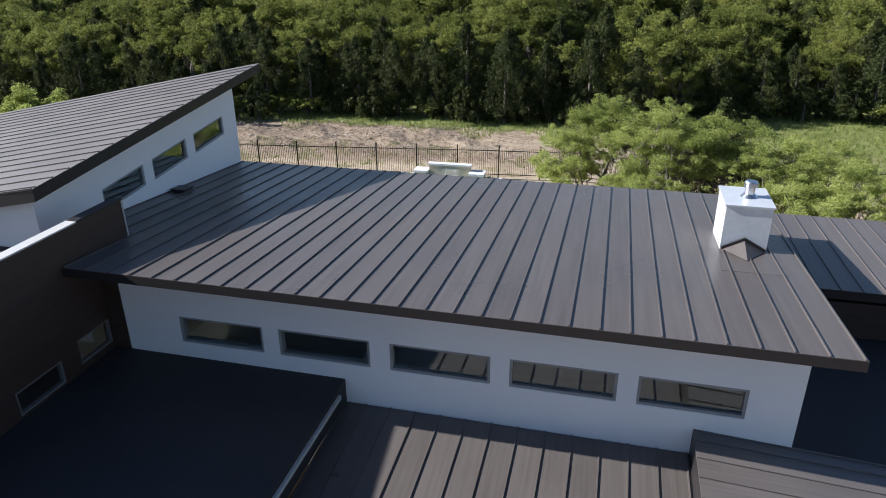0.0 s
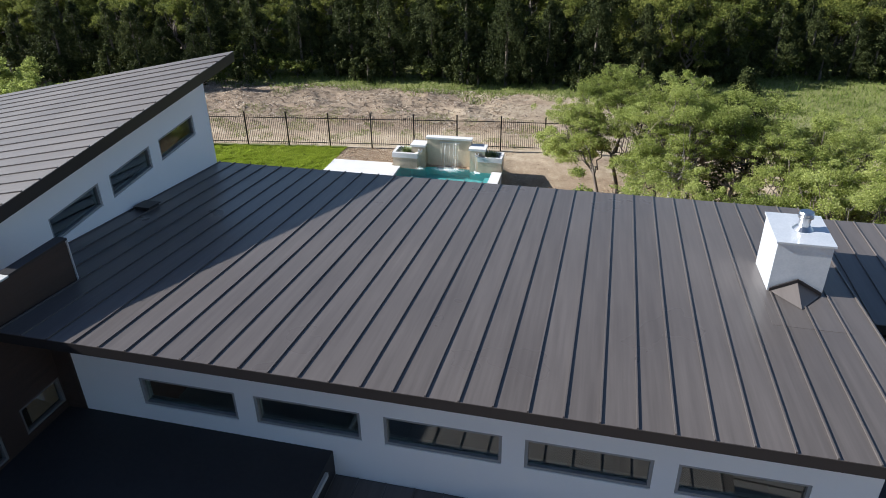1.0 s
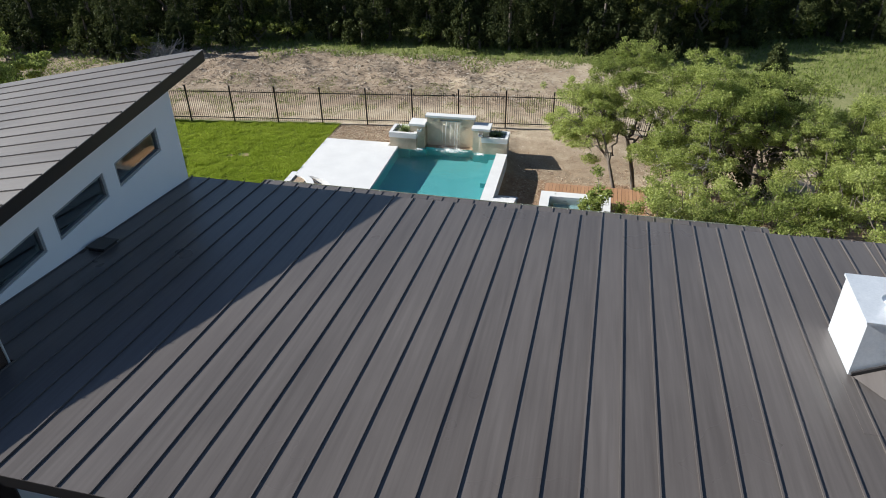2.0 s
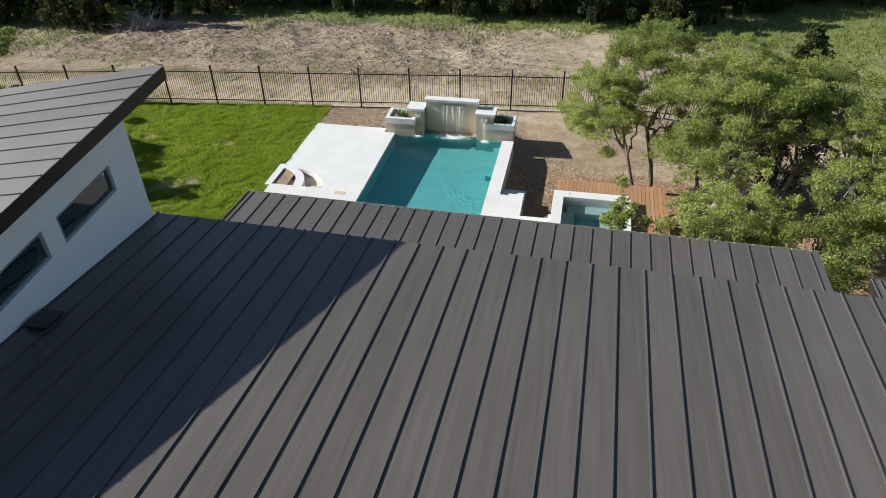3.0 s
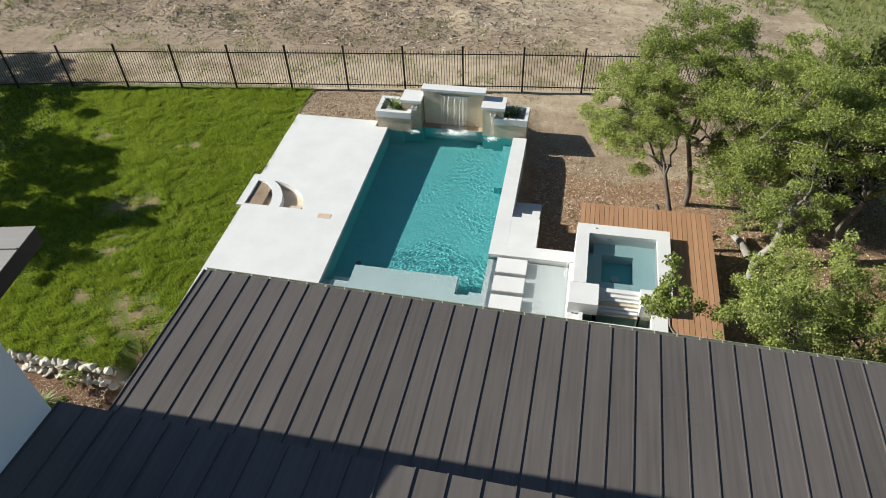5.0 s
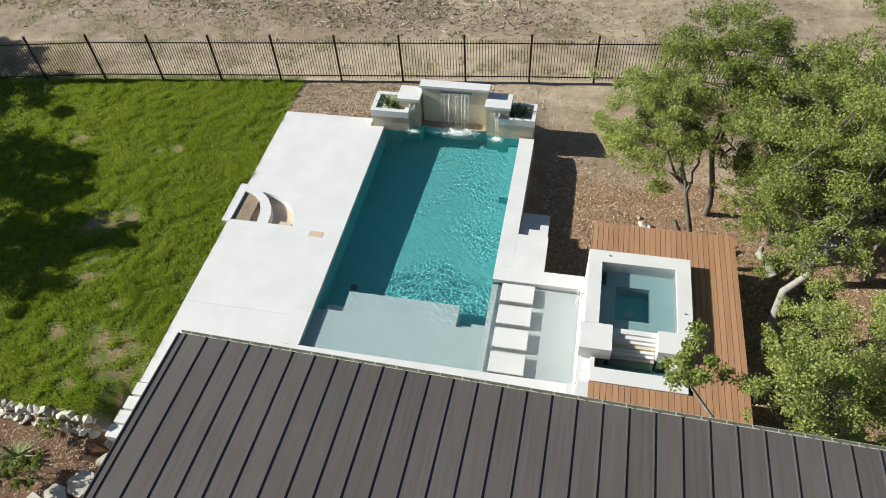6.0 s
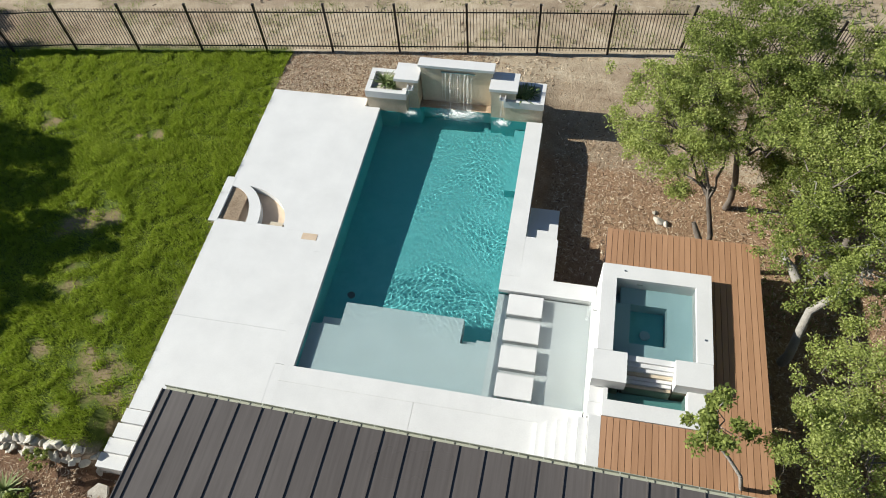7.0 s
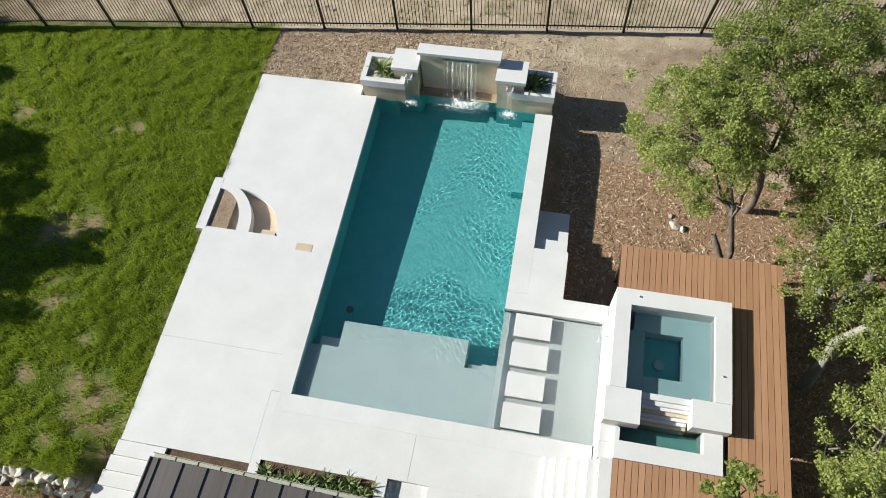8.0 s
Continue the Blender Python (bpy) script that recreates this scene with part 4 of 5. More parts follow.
# catch basin below the spillway
boxes("basin_rim", [(4.60, 6.93, 24.62, 25.02, -1.0, 0.98), (6.52, 6.93, 25.02, 25.5, -1.0, 0.98), (4.60, 4.705, 25.02, 25.3, -1.0, 0.98)], STONE, spa, "white limestone basin rim", 0.01)
boxes("basin_floor", [(4.7, 6.52, 25.02, 25.5, -0.9, 0.2)], SPA_PLASTER, spa)
water_sheet("basin_water", 4.70, 6.52, 25.02, 25.5, 0.72, WATER_DARK, spa, "dark green still water", 0.003, 0.2)
for x, y in ((4.92, 28.42), (6.86, 26.75)):
    bm = bmesh.new()
    add_cylinder(bm, x, y, SZ, SZ + 0.025, 0.022, None, 10)
    part("control_button", bm, STEEL, spa, "small metal control button")
# small spill lip towards the channel
boxes("spill_lip", [(4.25, 4.375, 27.55, 27.95, 0.55, 0.62)], STONE, spa, "", 0.006)
ob = new("stream", strands(4.12, 4.22, 27.9, 0.56, -0.11, 7, 31, 0.3))
ob.parent = spa
ob.visible_shadow = False

# ---- timber deck beside the spa ----
timber = thing("timber_deck", "raised red-brown composite timber deck round the spa", "deck")
WZ = 0.95
BW = 0.1447
board_meshes = {}


def board(x, y0, y1):
    key = round(y1 - y0, 3)
    if key not in board_meshes:
        bm = bmesh.new()
        add_box(bm, 0, BW - 0.012, 0, y1 - y0, -0.03, 0)
        me = bpy.data.meshes.new("board")
        bmesh.ops.recalc_face_normals(bm, faces=bm.faces)
        bm.to_mesh(me)
        bm.free()
        me.materials.append(WOOD)
        board_meshes[key] = me
    ob = new("board", board_meshes[key])
    ob.parent = timber
    ob.matrix_basis = pose(x, y0, WZ)


x = 4.45
while x < 8.30:
    if x < 7.04:
        board(x, 28.615, 29.95)
        if x > 4.58:
            board(x, 20.0, 24.61)
    else:
        board(x, 20.0, 29.95)
    x += BW
boxes("frame", [(4.45, 8.3, 28.62, 29.9, 0.70, 0.915), (7.06, 8.3, 20.0, 28.615, 0.70, 0.915), (4.62, 7.05, 20.0, 24.6, 0.70, 0.915)], CLAD, timber, "dark timber joists")
for x, y in ((4.6, 29.8), (6.3, 29.8), (8.2, 29.8), (8.2, 27.5), (8.2, 25.0), (8.2, 22.5)):
    boxes("post", [(x - 0.06, x + 0.06, y - 0.06, y + 0.06, -1.0, 0.7)], CLAD, timber)

# ---- iron fence ----
def fence_panel(length):
    p = thing("fence_panel", "black iron picket fence panel with one post", "fence", "fence along the plot")
    boxes("post", [(-0.035, 0.035, -0.035, 0.035, -0.4, 1.90), (-0.042, 0.042, -0.042, 0.042, 1.90, 1.93)], IRON, p, "square iron post")
    for z in (0.14, 1.58):
        boxes("rail", [(0.035, length - 0.035, -0.015, 0.015, z, z + 0.035)], IRON, p)
    n = round(length / 0.113)
    first = None
    for i in range(1, n):
        x = i * length / n
        if first is None:
            bm = bmesh.new()
            add_box(bm, -0.009, 0.009, -0.009, 0.009, 0.03, 1.70)
            add_prism(bm, [(-0.009, -0.009, 1.70), (0.009, -0.009, 1.70), (0.009, 0.009, 1.70), (-0.009, 0.009, 1.70)],
                      [(-0.002, -0.002, 1.76), (0.002, -0.002, 1.76), (0.002, 0.002, 1.76), (-0.002, 0.002, 1.76)])
            o = part("picket", bm, IRON, p)
            first = o.data
        else:
            o = new("picket", first)
            o.parent = p
        o.matrix_basis = pose(x, 0, 0)
    return p


FP = 2.4405
SLOPE = math.atan(0.1146)
fence_at = lambda x: 37.76 + 0.1146 * x
x_ref = -0.75
base_panel = fence_panel(FP)
placed = []
dx = FP * math.cos(SLOPE)
for k in range(-6, 10):
    x0 = x_ref + k * dx
    z0, z1 = float(ground_z(x0, fence_at(x0))), float(ground_z(x0 + dx, fence_at(x0 + dx)))
    placed.append(Matrix.Translation((x0, fence_at(x0), z0 + 0.08)) @ Euler((0, -math.atan2(z1 - z0, FP), SLOPE)).to_matrix().to_4x4())
# the fence turns away at its west end
x0 = x_ref - 6 * dx
turn = math.radians(190)
at = Vector((x0, fence_at(x0), 0))
for k in range(4):
    placed.append(Matrix.Translation((at.x, at.y, float(ground_z(at.x, at.y)) + 0.08)) @ Matrix.Rotation(turn, 4, "Z"))
    at += Vector((math.cos(turn), math.sin(turn), 0)) * FP
base_panel.matrix_basis = placed[0]
for m in placed[1:]:
    copy_thing(base_panel, m)

# ---- trees ----
def tube(vs, fs, pts, radii, sides=6):
    k = len(vs)
    pts = [Vector(p) for p in pts]
    for i, (p, r) in enumerate(zip(pts, radii)):
        d = (pts[min(i + 1, len(pts) - 1)] - pts[max(i - 1, 0)]).normalized()
        u = d.orthogonal().normalized()
        w = d.cross(u)
        for s in range(sides):
            a = 2 * math.pi * s / sides
            vs.append(tuple(p + (u * math.cos(a) + w * math.sin(a)) * r))
    for i in range(len(pts) - 1):
        for s in range(sides):
            a, b = k + i * sides + s, k + i * sides + (s + 1) % sides
            fs.append((a, b, b + sides, a + sides))


def limb_points(a, b, rng, wobble, n=5):
    a, b = np.array(a), np.array(b)
    pts = [a + (b - a) * t for t in np.linspace(0, 1, n)]
    L = np.linalg.norm(b - a)
    for i in range(1, n - 1):
        pts[i] = pts[i] + rng.normal(size=3) * wobble * L
    return pts


def oak_meshes(seed, height, spread, trunk, clumps, leaves, leaf, leaf_mat, bark=BARK, flat=0.62, twigs=3, low=0.35):
    """Crooked forked trunk with limbs to every leaf clump; the crown is thousands of small leaves in uneven clumps."""
    rng = np.random.default_rng(seed)
    vs, fs = [], []
    fork = np.array([rng.normal() * 0.12 * spread, rng.normal() * 0.12 * spread, height * low])
    tube(vs, fs, limb_points((0, 0, -0.3), fork, rng, 0.05, 6), np.linspace(trunk * 1.25, trunk * 0.8, 6), 8)
    centers, radii = [], []
    mains = 4
    for m in range(mains):
        a = 2 * math.pi * (m + rng.uniform(-0.25, 0.25)) / mains
        knee = fork + np.array([math.cos(a), math.sin(a), 0]) * spread * 0.34 + np.array([0, 0, height * rng.uniform(0.16, 0.3)])
        tube(vs, fs, limb_points(fork, knee, rng, 0.07, 5), np.linspace(trunk * 0.62, trunk * 0.36, 5), 6)
        for c in range(clumps // mains):
            b = a + rng.uniform(-0.85, 0.85)
            rr = spread * math.sqrt(rng.uniform(0.03, 1.0)) * rng.uniform(0.75, 1.12)
            zc = height * (0.93 - 0.36 * (rr / spread) ** 2 - rng.uniform(0.0, 0.36))
            p = np.array([math.cos(b) * rr, math.sin(b) * rr, zc])
            tube(vs, fs, limb_points(knee, p, rng, 0.09, 5), np.linspace(trunk * 0.30, trunk * 0.05, 5), 5)
            centers.append(p)
            radii.append(spread * rng.uniform(0.11, 0.22))
            for t in range(twigs):
                q = p + rng.normal(size=3) * np.array([1, 1, 0.6]) * spread * 0.17
                tube(vs, fs, limb_points(p * 0.8 + knee * 0.2, q, rng, 0.1, 4), np.linspace(trunk * 0.09, trunk * 0.02, 4), 4)
                centers.append(q)
                radii.append(spread * rng.uniform(0.06, 0.16))
    wood = raw_mesh("trunk", np.array(vs), np.array(fs), bark)
    wood.polygons.foreach_set("use_smooth", [True] * len(wood.polygons))
    centers, radii = np.array(centers), np.array(radii)
    w = radii ** 2
    idx = rng.choice(len(centers), leaves, p=w / w.sum())
    d = rng.normal(size=(leaves, 3))
    d *= (rng.uniform(0.12, 1.0, leaves) ** 0.45 * rng.choice([1.0, 1.0, 1.0, 1.3], leaves) / np.linalg.norm(d, axis=1))[:, None]
    stretch = rng.uniform(0.7, 1.35, (len(centers), 3))
    pos = centers[idx] + d * stretch[idx] * radii[idx][:, None] * np.array([1, 1, flat])
    v, f = leaf_quads(pos, 0.8, leaf, leaf * 0.62, rng)
    return wood, raw_mesh("crown", v, f, leaf_mat)


def tree(meshes, m, label, group="", category="tree", name="oak_tree"):
    t = thing(name, label, category, group)
    for part_name, me in zip(("trunk", "crown"), meshes):
        ob = new(part_name, me)
        ob.parent = t
    t.matrix_basis = m
    return t


def grown_oak(seed, stem, centre, spread, tall, clumps, leaf=0.064, thick=0.11, density=430, bark=None):
    """Oak with a given crooked stem; its crown is an uneven cloud of separate small leaf clumps on visible limbs."""
    rng = np.random.default_rng(seed)
    vs, fs = [], []
    stem = [np.array(p, float) for p in stem]
    centre = np.array(centre, float)
    tube(vs, fs, stem, np.linspace(thick * 1.15, thick * 0.7, len(stem)), 8)
    fork = stem[-1]
    knees = []
    for m in range(5):
        a = 2 * math.pi * (m + rng.uniform(-0.3, 0.3)) / 5
        k = fork * 0.45 + centre * 0.55 + np.array([math.cos(a) * spread * 0.42, math.sin(a) * spread * 0.42, rng.uniform(-0.25, 0.2) * tall])
        tube(vs, fs, limb_points(fork, k, rng, 0.09, 6), np.linspace(thick * 0.55, thick * 0.3, 6), 6)
        knees.append(k)
    cs, rs = [], []
    lobes = rng.normal(size=(7, 3))
    lobes /= np.linalg.norm(lobes, axis=1)[:, None]
    while len(cs) < clumps:
        d = rng.normal(size=3)
        d /= np.linalg.norm(d)
        if d[2] < -0.7:
            continue
        reach = 0.80 + 0.40 * max(0.0, float((lobes @ d).max()) - 0.35)
        p = centre + d * np.array([spread, spread, tall]) * reach * rng.uniform(0.08, 1.0) ** 0.5 * 1.08
        k = min(knees, key=lambda q: np.linalg.norm(q - p) + rng.uniform(0, 0.4))
        tube(vs, fs, limb_points(k, p, rng, 0.10, 5), np.linspace(thick * 0.24, thick * 0.05, 5), 5)
        cs.append(p)
        rs.append(rng.uniform(0.20, 0.44) * (spread / 2.0) ** 0.4)
        for t in range(2):
            q = p + rng.normal(size=3) * np.array([0.34, 0.34, 0.2])
            tube(vs, fs, limb_points(p, q, rng, 0.12, 4), np.linspace(thick * 0.07, thick * 0.02, 4), 4)
            cs.append(q)
            rs.append(rng.uniform(0.10, 0.24))
    wood = raw_mesh("trunk", np.array(vs), np.array(fs), bark or BARK)
    wood.polygons.foreach_set("use_smooth", [True] * len(wood.polygons))
    cs, rs = np.array(cs), np.array(rs)
    count = (density * (rs / 0.33) ** 2).astype(int)
    idx = np.repeat(np.arange(len(cs)), count)
    d = rng.normal(size=(len(idx), 3))
    d /= np.linalg.norm(d, axis=1)[:, None]
    r = rs[idx] * rng.uniform(0.05, 1, len(idx)) ** 0.5 * rng.choice([1.0, 1.0, 1.0, 1.35], len(idx))
    shape = rng.uniform(0.7, 1.3, (len(cs), 3)) * np.array([1, 1, 0.62])
    v, f = leaf_quads(cs[idx] + d * shape[idx] * r[:, None], 0.9, leaf, leaf * 0.6, rng)
    return wood, raw_mesh("crown", v, f, LEAF_OAK)


OAK_LABEL = "live oak with a crooked grey trunk and small green leaves"
# feet, first bend and crown of the oaks beside the pool: stem tops and crown centres are given from the foot
NEAR = [
    (7.25, 30.25, [(-0.05, 0.05, 1.6), (-0.38, 0.4, 2.7)], (-1.15, 1.9, 3.95), 1.66, 1.8, 175, 0.085),
    (8.1, 32.6, [(-0.1, -0.1, 1.4), (-0.5, -0.2, 3.0)], (-0.4, 0.45, 4.6), 2.3, 2.5, 275, 0.10),
    (10.5, 30.1, [(0.15, 0.1, 1.2), (-0.1, 0.2, 2.6)], (-0.2, 0.5, 5.2), 2.30, 1.95, 210, 0.15),
    (12.6, 30.5, [(-0.2, 0.1, 1.2), (0.1, 0.1, 2.4)], (-0.1, 0.4, 4.9), 2.30, 1.95, 205, 0.13),
    (14.6, 29.3, [(0.15, 0.1, 1.3), (0.3, 0.2, 2.5)], (0.3, 0.4, 4.1), 2.30, 1.67, 172, 0.14),
    (9.35, 27.6, [(0.0, 0.15, 1.2), (0.1, 0.55, 1.85), (0.6, 0.8, 2.35), (0.6, 1.1, 3.1)], (0.0, 1.35, 4.2), 1.75, 1.15, 125, 0.12),
    (10.1, 24.8, [(-0.3, 0.2, 1.2), (-0.4, 0.3, 2.2)], (-0.1, 0.5, 3.3), 1.6, 1.2, 112, 0.10),
    (9.4, 23.0, [(-0.3, 0.1, 1.6), (-0.5, 0.2, 3.2)], (-0.75, 0.35, 4.6), 1.15, 0.98, 63, 0.08),
    (13.5, 27.0, [(0.2, -0.1, 1.0), (0.6, -0.2, 2.2)], (0.9, -0.3, 3.9), 2.07, 1.49, 141, 0.12),
    (11.5, 24.2, [(0.1, 0.2, 1.0), (0.2, 0.2, 2.2)], (0.2, 0.2, 3.7), 1.95, 1.38, 126, 0.11),
    (9.9, 31.6, [(-0.1, 0.0, 0.9), (-0.25, 0.1, 1.7)], (-0.35, 0.1, 2.9), 1.45, 1.15, 105, 0.09),
    (11.4, 34.2, [(0.1, 0.1, 1.2), (0.2, 0.1, 2.2)], (0.3, 0.0, 3.7), 1.95, 1.38, 141, 0.11),
]
OAKS = []
for k, (x, y, stem, centre, spread, tall, clumps, thick) in enumerate(NEAR):
    OAKS.append(grown_oak(140 + k, [(0, 0, -0.3), (0.03, -0.02, 0.5)] + stem, centre, spread, tall, clumps, thick=thick, bark=PALE_BARK if k == 5 else None))
    tree(OAKS[k], pose(x, y, float(ground_z(x, y))), OAK_LABEL, "oaks beside the pool")
for i, x, y, rot, s in ((3, 17.5, 31.4, 100, 0.85), (8, 15.4, 24.6, 80, 1.05), (4, 18.3, 26.8, 130, 1.0), (2, 21.5, 30.5, 220, 0.8)):
    tree(OAKS[i], pose(x, y, float(ground_z(x, y)), 0, 0, rot) @ Matrix.Scale(s, 4), OAK_LABEL, "oaks beside the pool")
# oaks west of the lawn, whose shade falls across the grass
WEST = [oak_meshes(40, 6.2, 3.0, 0.13, 24, 30000, 0.12, LEAF_OAK), oak_meshes(41, 5.6, 3.0, 0.15, 28, 34000, 0.12, LEAF_OAK), oak_meshes(42, 5.0, 2.6, 0.11, 24, 25000, 0.12, LEAF_OAK)]
for i, x, y, rot, s in ((1, -18.9, 26.8, 40, 0.92), (0, -22.1, 29.6, 130, 0.85), (2, -26.0, 34.8, 220, 1.1), (1, -21.5, 24.9, 300, 0.8)):
    tree(WEST[i], pose(x, y, float(ground_z(x, y)), 0, 0, rot) @ Matrix.Scale(s, 4), OAK_LABEL, "oaks west of the lawn")
# slender young oak leaning over the timber deck
def young_oak():
    rng = np.random.default_rng(77)
    vs, fs = [], []
    base, mid, top = np.array([8.55, 23.1, -0.9]), np.array([7.45, 23.55, 1.5]), np.array([6.35, 23.95, 3.6])
    tube(vs, fs, limb_points(base, mid, rng, 0.06, 6), np.linspace(0.06, 0.045, 6), 7)
    tube(vs, fs, limb_points(mid, top, rng, 0.08, 5), np.linspace(0.045, 0.02, 5), 6)
    cs, rs = [], []
    for i in range(16):
        q = top + rng.normal(size=3) * np.array([0.30, 0.32, 0.24])
        tube(vs, fs, limb_points(top - (top - mid) * 0.2, q, rng, 0.1, 4), np.linspace(0.016, 0.004, 4), 4)
        cs.append(q)
        rs.append(rng.uniform(0.14, 0.26))
    wood = raw_mesh("trunk", np.array(vs), np.array(fs), PALE_BARK)
    cs, rs = np.array(cs), np.array(rs)
    idx = rng.integers(0, len(cs), 2600)
    d = rng.normal(size=(2600, 3))
    d /= np.linalg.norm(d, axis=1)[:, None]
    v, f = leaf_quads(cs[idx] + d * (rs[idx] * rng.uniform(0.2, 1, 2600))[:, None], 0.8, 0.10, 0.055, rng)
    tree((wood, raw_mesh("crown", v, f, LEAF_OAK)), Matrix.Identity(4), "slender young oak leaning over the timber deck", "", "tree", "young_oak")


young_oak()

# bare bent limb and a cut stump near the deck
def bare_wood(name, pts, radii, label, category, mat):
    vs, fs = [], []
    tube(vs, fs, pts, radii, 9)
    me = raw_mesh(name, np.array(vs), np.array(fs), mat)
    me.polygons.foreach_set("use_smooth", [True] * len(me.polygons))
    tagged(new(name, me), label, category)


bare_wood("fallen_limb", [(9.95, 30.25, -0.86), (9.75, 30.5, -0.6), (9.5, 30.75, -0.5), (9.65, 31.1, -0.62)], [0.13, 0.12, 0.11, 0.07], "short pale broken oak limb lying on mulch", "limb", PALE_BARK)
# thin dark tapering tube laid as a strip across the mulch
bare_wood("fallen_log", [(10.9, 27.95, -0.82), (12.0, 27.8, -0.72), (13.1, 27.9, -0.8)], [0.07, 0.06, 0.04], "thin dark tapering strip across brown mulch", "branch", BARK)
bare_wood("tree_stump", [(7.15, 30.5, -0.95), (7.25, 30.45, -0.3), (7.0, 30.75, 0.1), (6.85, 30.95, 0.35)], [0.12, 0.10, 0.09, 0.06], "short dark broken tree stump beside the deck", "stump", BARK)

# ---- woods beyond the clearing ----
WOODS = [oak_meshes(60 + i, 7.0 + 0.5 * (i % 3), 2.9 + 0.2 * (i % 2), 0.18, 28, 15000, 0.15, LEAF_WOODS, flat=0.8, twigs=3, low=0.22) for i in range(6)]


def cedar_meshes(seed, height, radius, leaves, leaf):
    rng = np.random.default_rng(seed)
    vs, fs = [], []
    tube(vs, fs, [(0, 0, -0.3), (0.05, 0, height * 0.5), (0, 0.05, height * 0.95)], [0.16, 0.1, 0.03], 6)
    n = max(24, leaves // 70)
    t = rng.uniform(0.0, 1.0, n) ** 0.9
    a = rng.uniform(0, 2 * math.pi, n)
    side = 1 + 0.25 * np.sin(a * 2 + seed) + 0.15 * np.sin(a * 3 + t * 7)
    r = radius * (1 - t ** 1.5) ** 0.8 * (0.6 + 0.4 * np.minimum(1, t / 0.2)) * side * rng.uniform(0.35, 1.0, n)
    c = np.stack([np.cos(a) * r, np.sin(a) * r, height * (0.06 + 0.92 * t)], 1)
    size = radius * rng.uniform(0.12, 0.27, n) * (1 - 0.45 * t)
    idx = rng.integers(0, n, leaves)
    d = rng.normal(size=(leaves, 3))
    d *= (rng.uniform(0.1, 1, leaves) ** 0.5 / np.linalg.norm(d, axis=1))[:, None]
    pos = c[idx] + d * size[idx][:, None] * np.array([1, 1, 1.25])
    v, f = leaf_quads(pos, 0.3, leaf, leaf * 0.5, rng)
    return raw_mesh("trunk", np.array(vs), np.array(fs), BARK), raw_mesh("crown", v, f, LEAF_CEDAR)


CEDARS = [cedar_meshes(80, 7.5, 2.1, 10000, 0.17), cedar_meshes(81, 6.0, 2.0, 9000, 0.17), cedar_meshes(82, 6.8, 2.4, 10000, 0.17)]
tree(CEDARS[2], pose(13.0, 33.6, float(ground_z(13.0, 33.6)), 0, 0, 40) @ Matrix.Scale(1.0, 4), "dark green cedar beside the fence", "", "tree", "cedar_tree")
rng = np.random.default_rng(9)
for row in range(9):
    y = 54.2 + row * 3.7
    half = 62 + row * 3.0
    x = -half + rng.uniform(0, 3)
    while x < half + 6:
        yy = y + rng.uniform(-1.3, 1.3) + 7.5 * smooth01(x, 8, 22) - 0.06 * min(0, x + 10) * (1 - smooth01(-x, 15, 24)) - 6.5 * smooth01(-x, 17, 27)
        s = rng.uniform(0.78, 1.18) * (0.88 + 0.055 * row)
        cedar = rng.uniform() < (0.92 if row < 1 else 0.7 if row < 2 else 0.3)
        m = pose(x, float(yy), float(ground_z(x, float(yy))), 0, 0, rng.uniform(0, 360)) @ Matrix.Scale(float(s), 4)
        if cedar:
            tree(CEDARS[int(rng.integers(3))], m, "dark green cedar at the edge of the woods", "woodland trees", "tree", "cedar_tree")
        else:
            tree(WOODS[int(rng.integers(6))], m, "broad green oak in dense woods", "woodland trees", "tree", "woodland_oak")
        x += rng.uniform(2.6, 4.2)
# bushes along the wood's edge
BUSH = [cedar_meshes(91, 2.6, 1.5, 2600, 0.2), oak_meshes(90, 1.9, 1.4, 0.05, 12, 1500, 0.22, LEAF_WOODS, flat=0.8, twigs=2, low=0.15)]
for i in range(78):
    x = -44 + i * 1.15 + rng.uniform(-1, 1)
    y = 53.4 + rng.uniform(-0.8, 1.4) + 7.5 * float(smooth01(x, 8, 22)) - 7.5 * float(smooth01(-x, 17, 27))
    tree(BUSH[0 if rng.uniform() < 0.72 else 1], pose(x, y, float(ground_z(x, y)) - 0.1, 0, 0, rng.uniform(0, 360)) @ Matrix.Scale(float(rng.uniform(0.6, 1.3)), 4), "low green bush at the edge of the woods", "bushes at the wood's edge", "bush", "bush")

# heap of dead branches at the edge of the woods
def brush_pile(x, y, n, seed):
    rng = np.random.default_rng(seed)
    vs, fs = [], []
    for i in range(n):
        a, up = rng.uniform(0, 2 * math.pi), rng.uniform(0.05, 0.9)
        root = np.array([rng.normal() * 0.7, rng.normal() * 0.5, 0.05])
        tip = root + np.array([math.cos(a) * math.cos(up), math.sin(a) * math.cos(up), math.sin(up)]) * rng.uniform(0.7, 1.9)
        tube(vs, fs, limb_points(root, tip, rng, 0.08, 5), np.linspace(rng.uniform(0.015, 0.045), 0.006, 5), 5)
    ob = tagged(new("brush_pile", raw_mesh("brush_pile", np.array(vs), np.array(fs), PALE_BARK)), "tangled heap of dead grey branches at the edge of the woods", "brush pile")
    ob.matrix_basis = pose(x, y, float(ground_z(x, y)))


brush_pile(-23.6, 46.6, 170, 61)

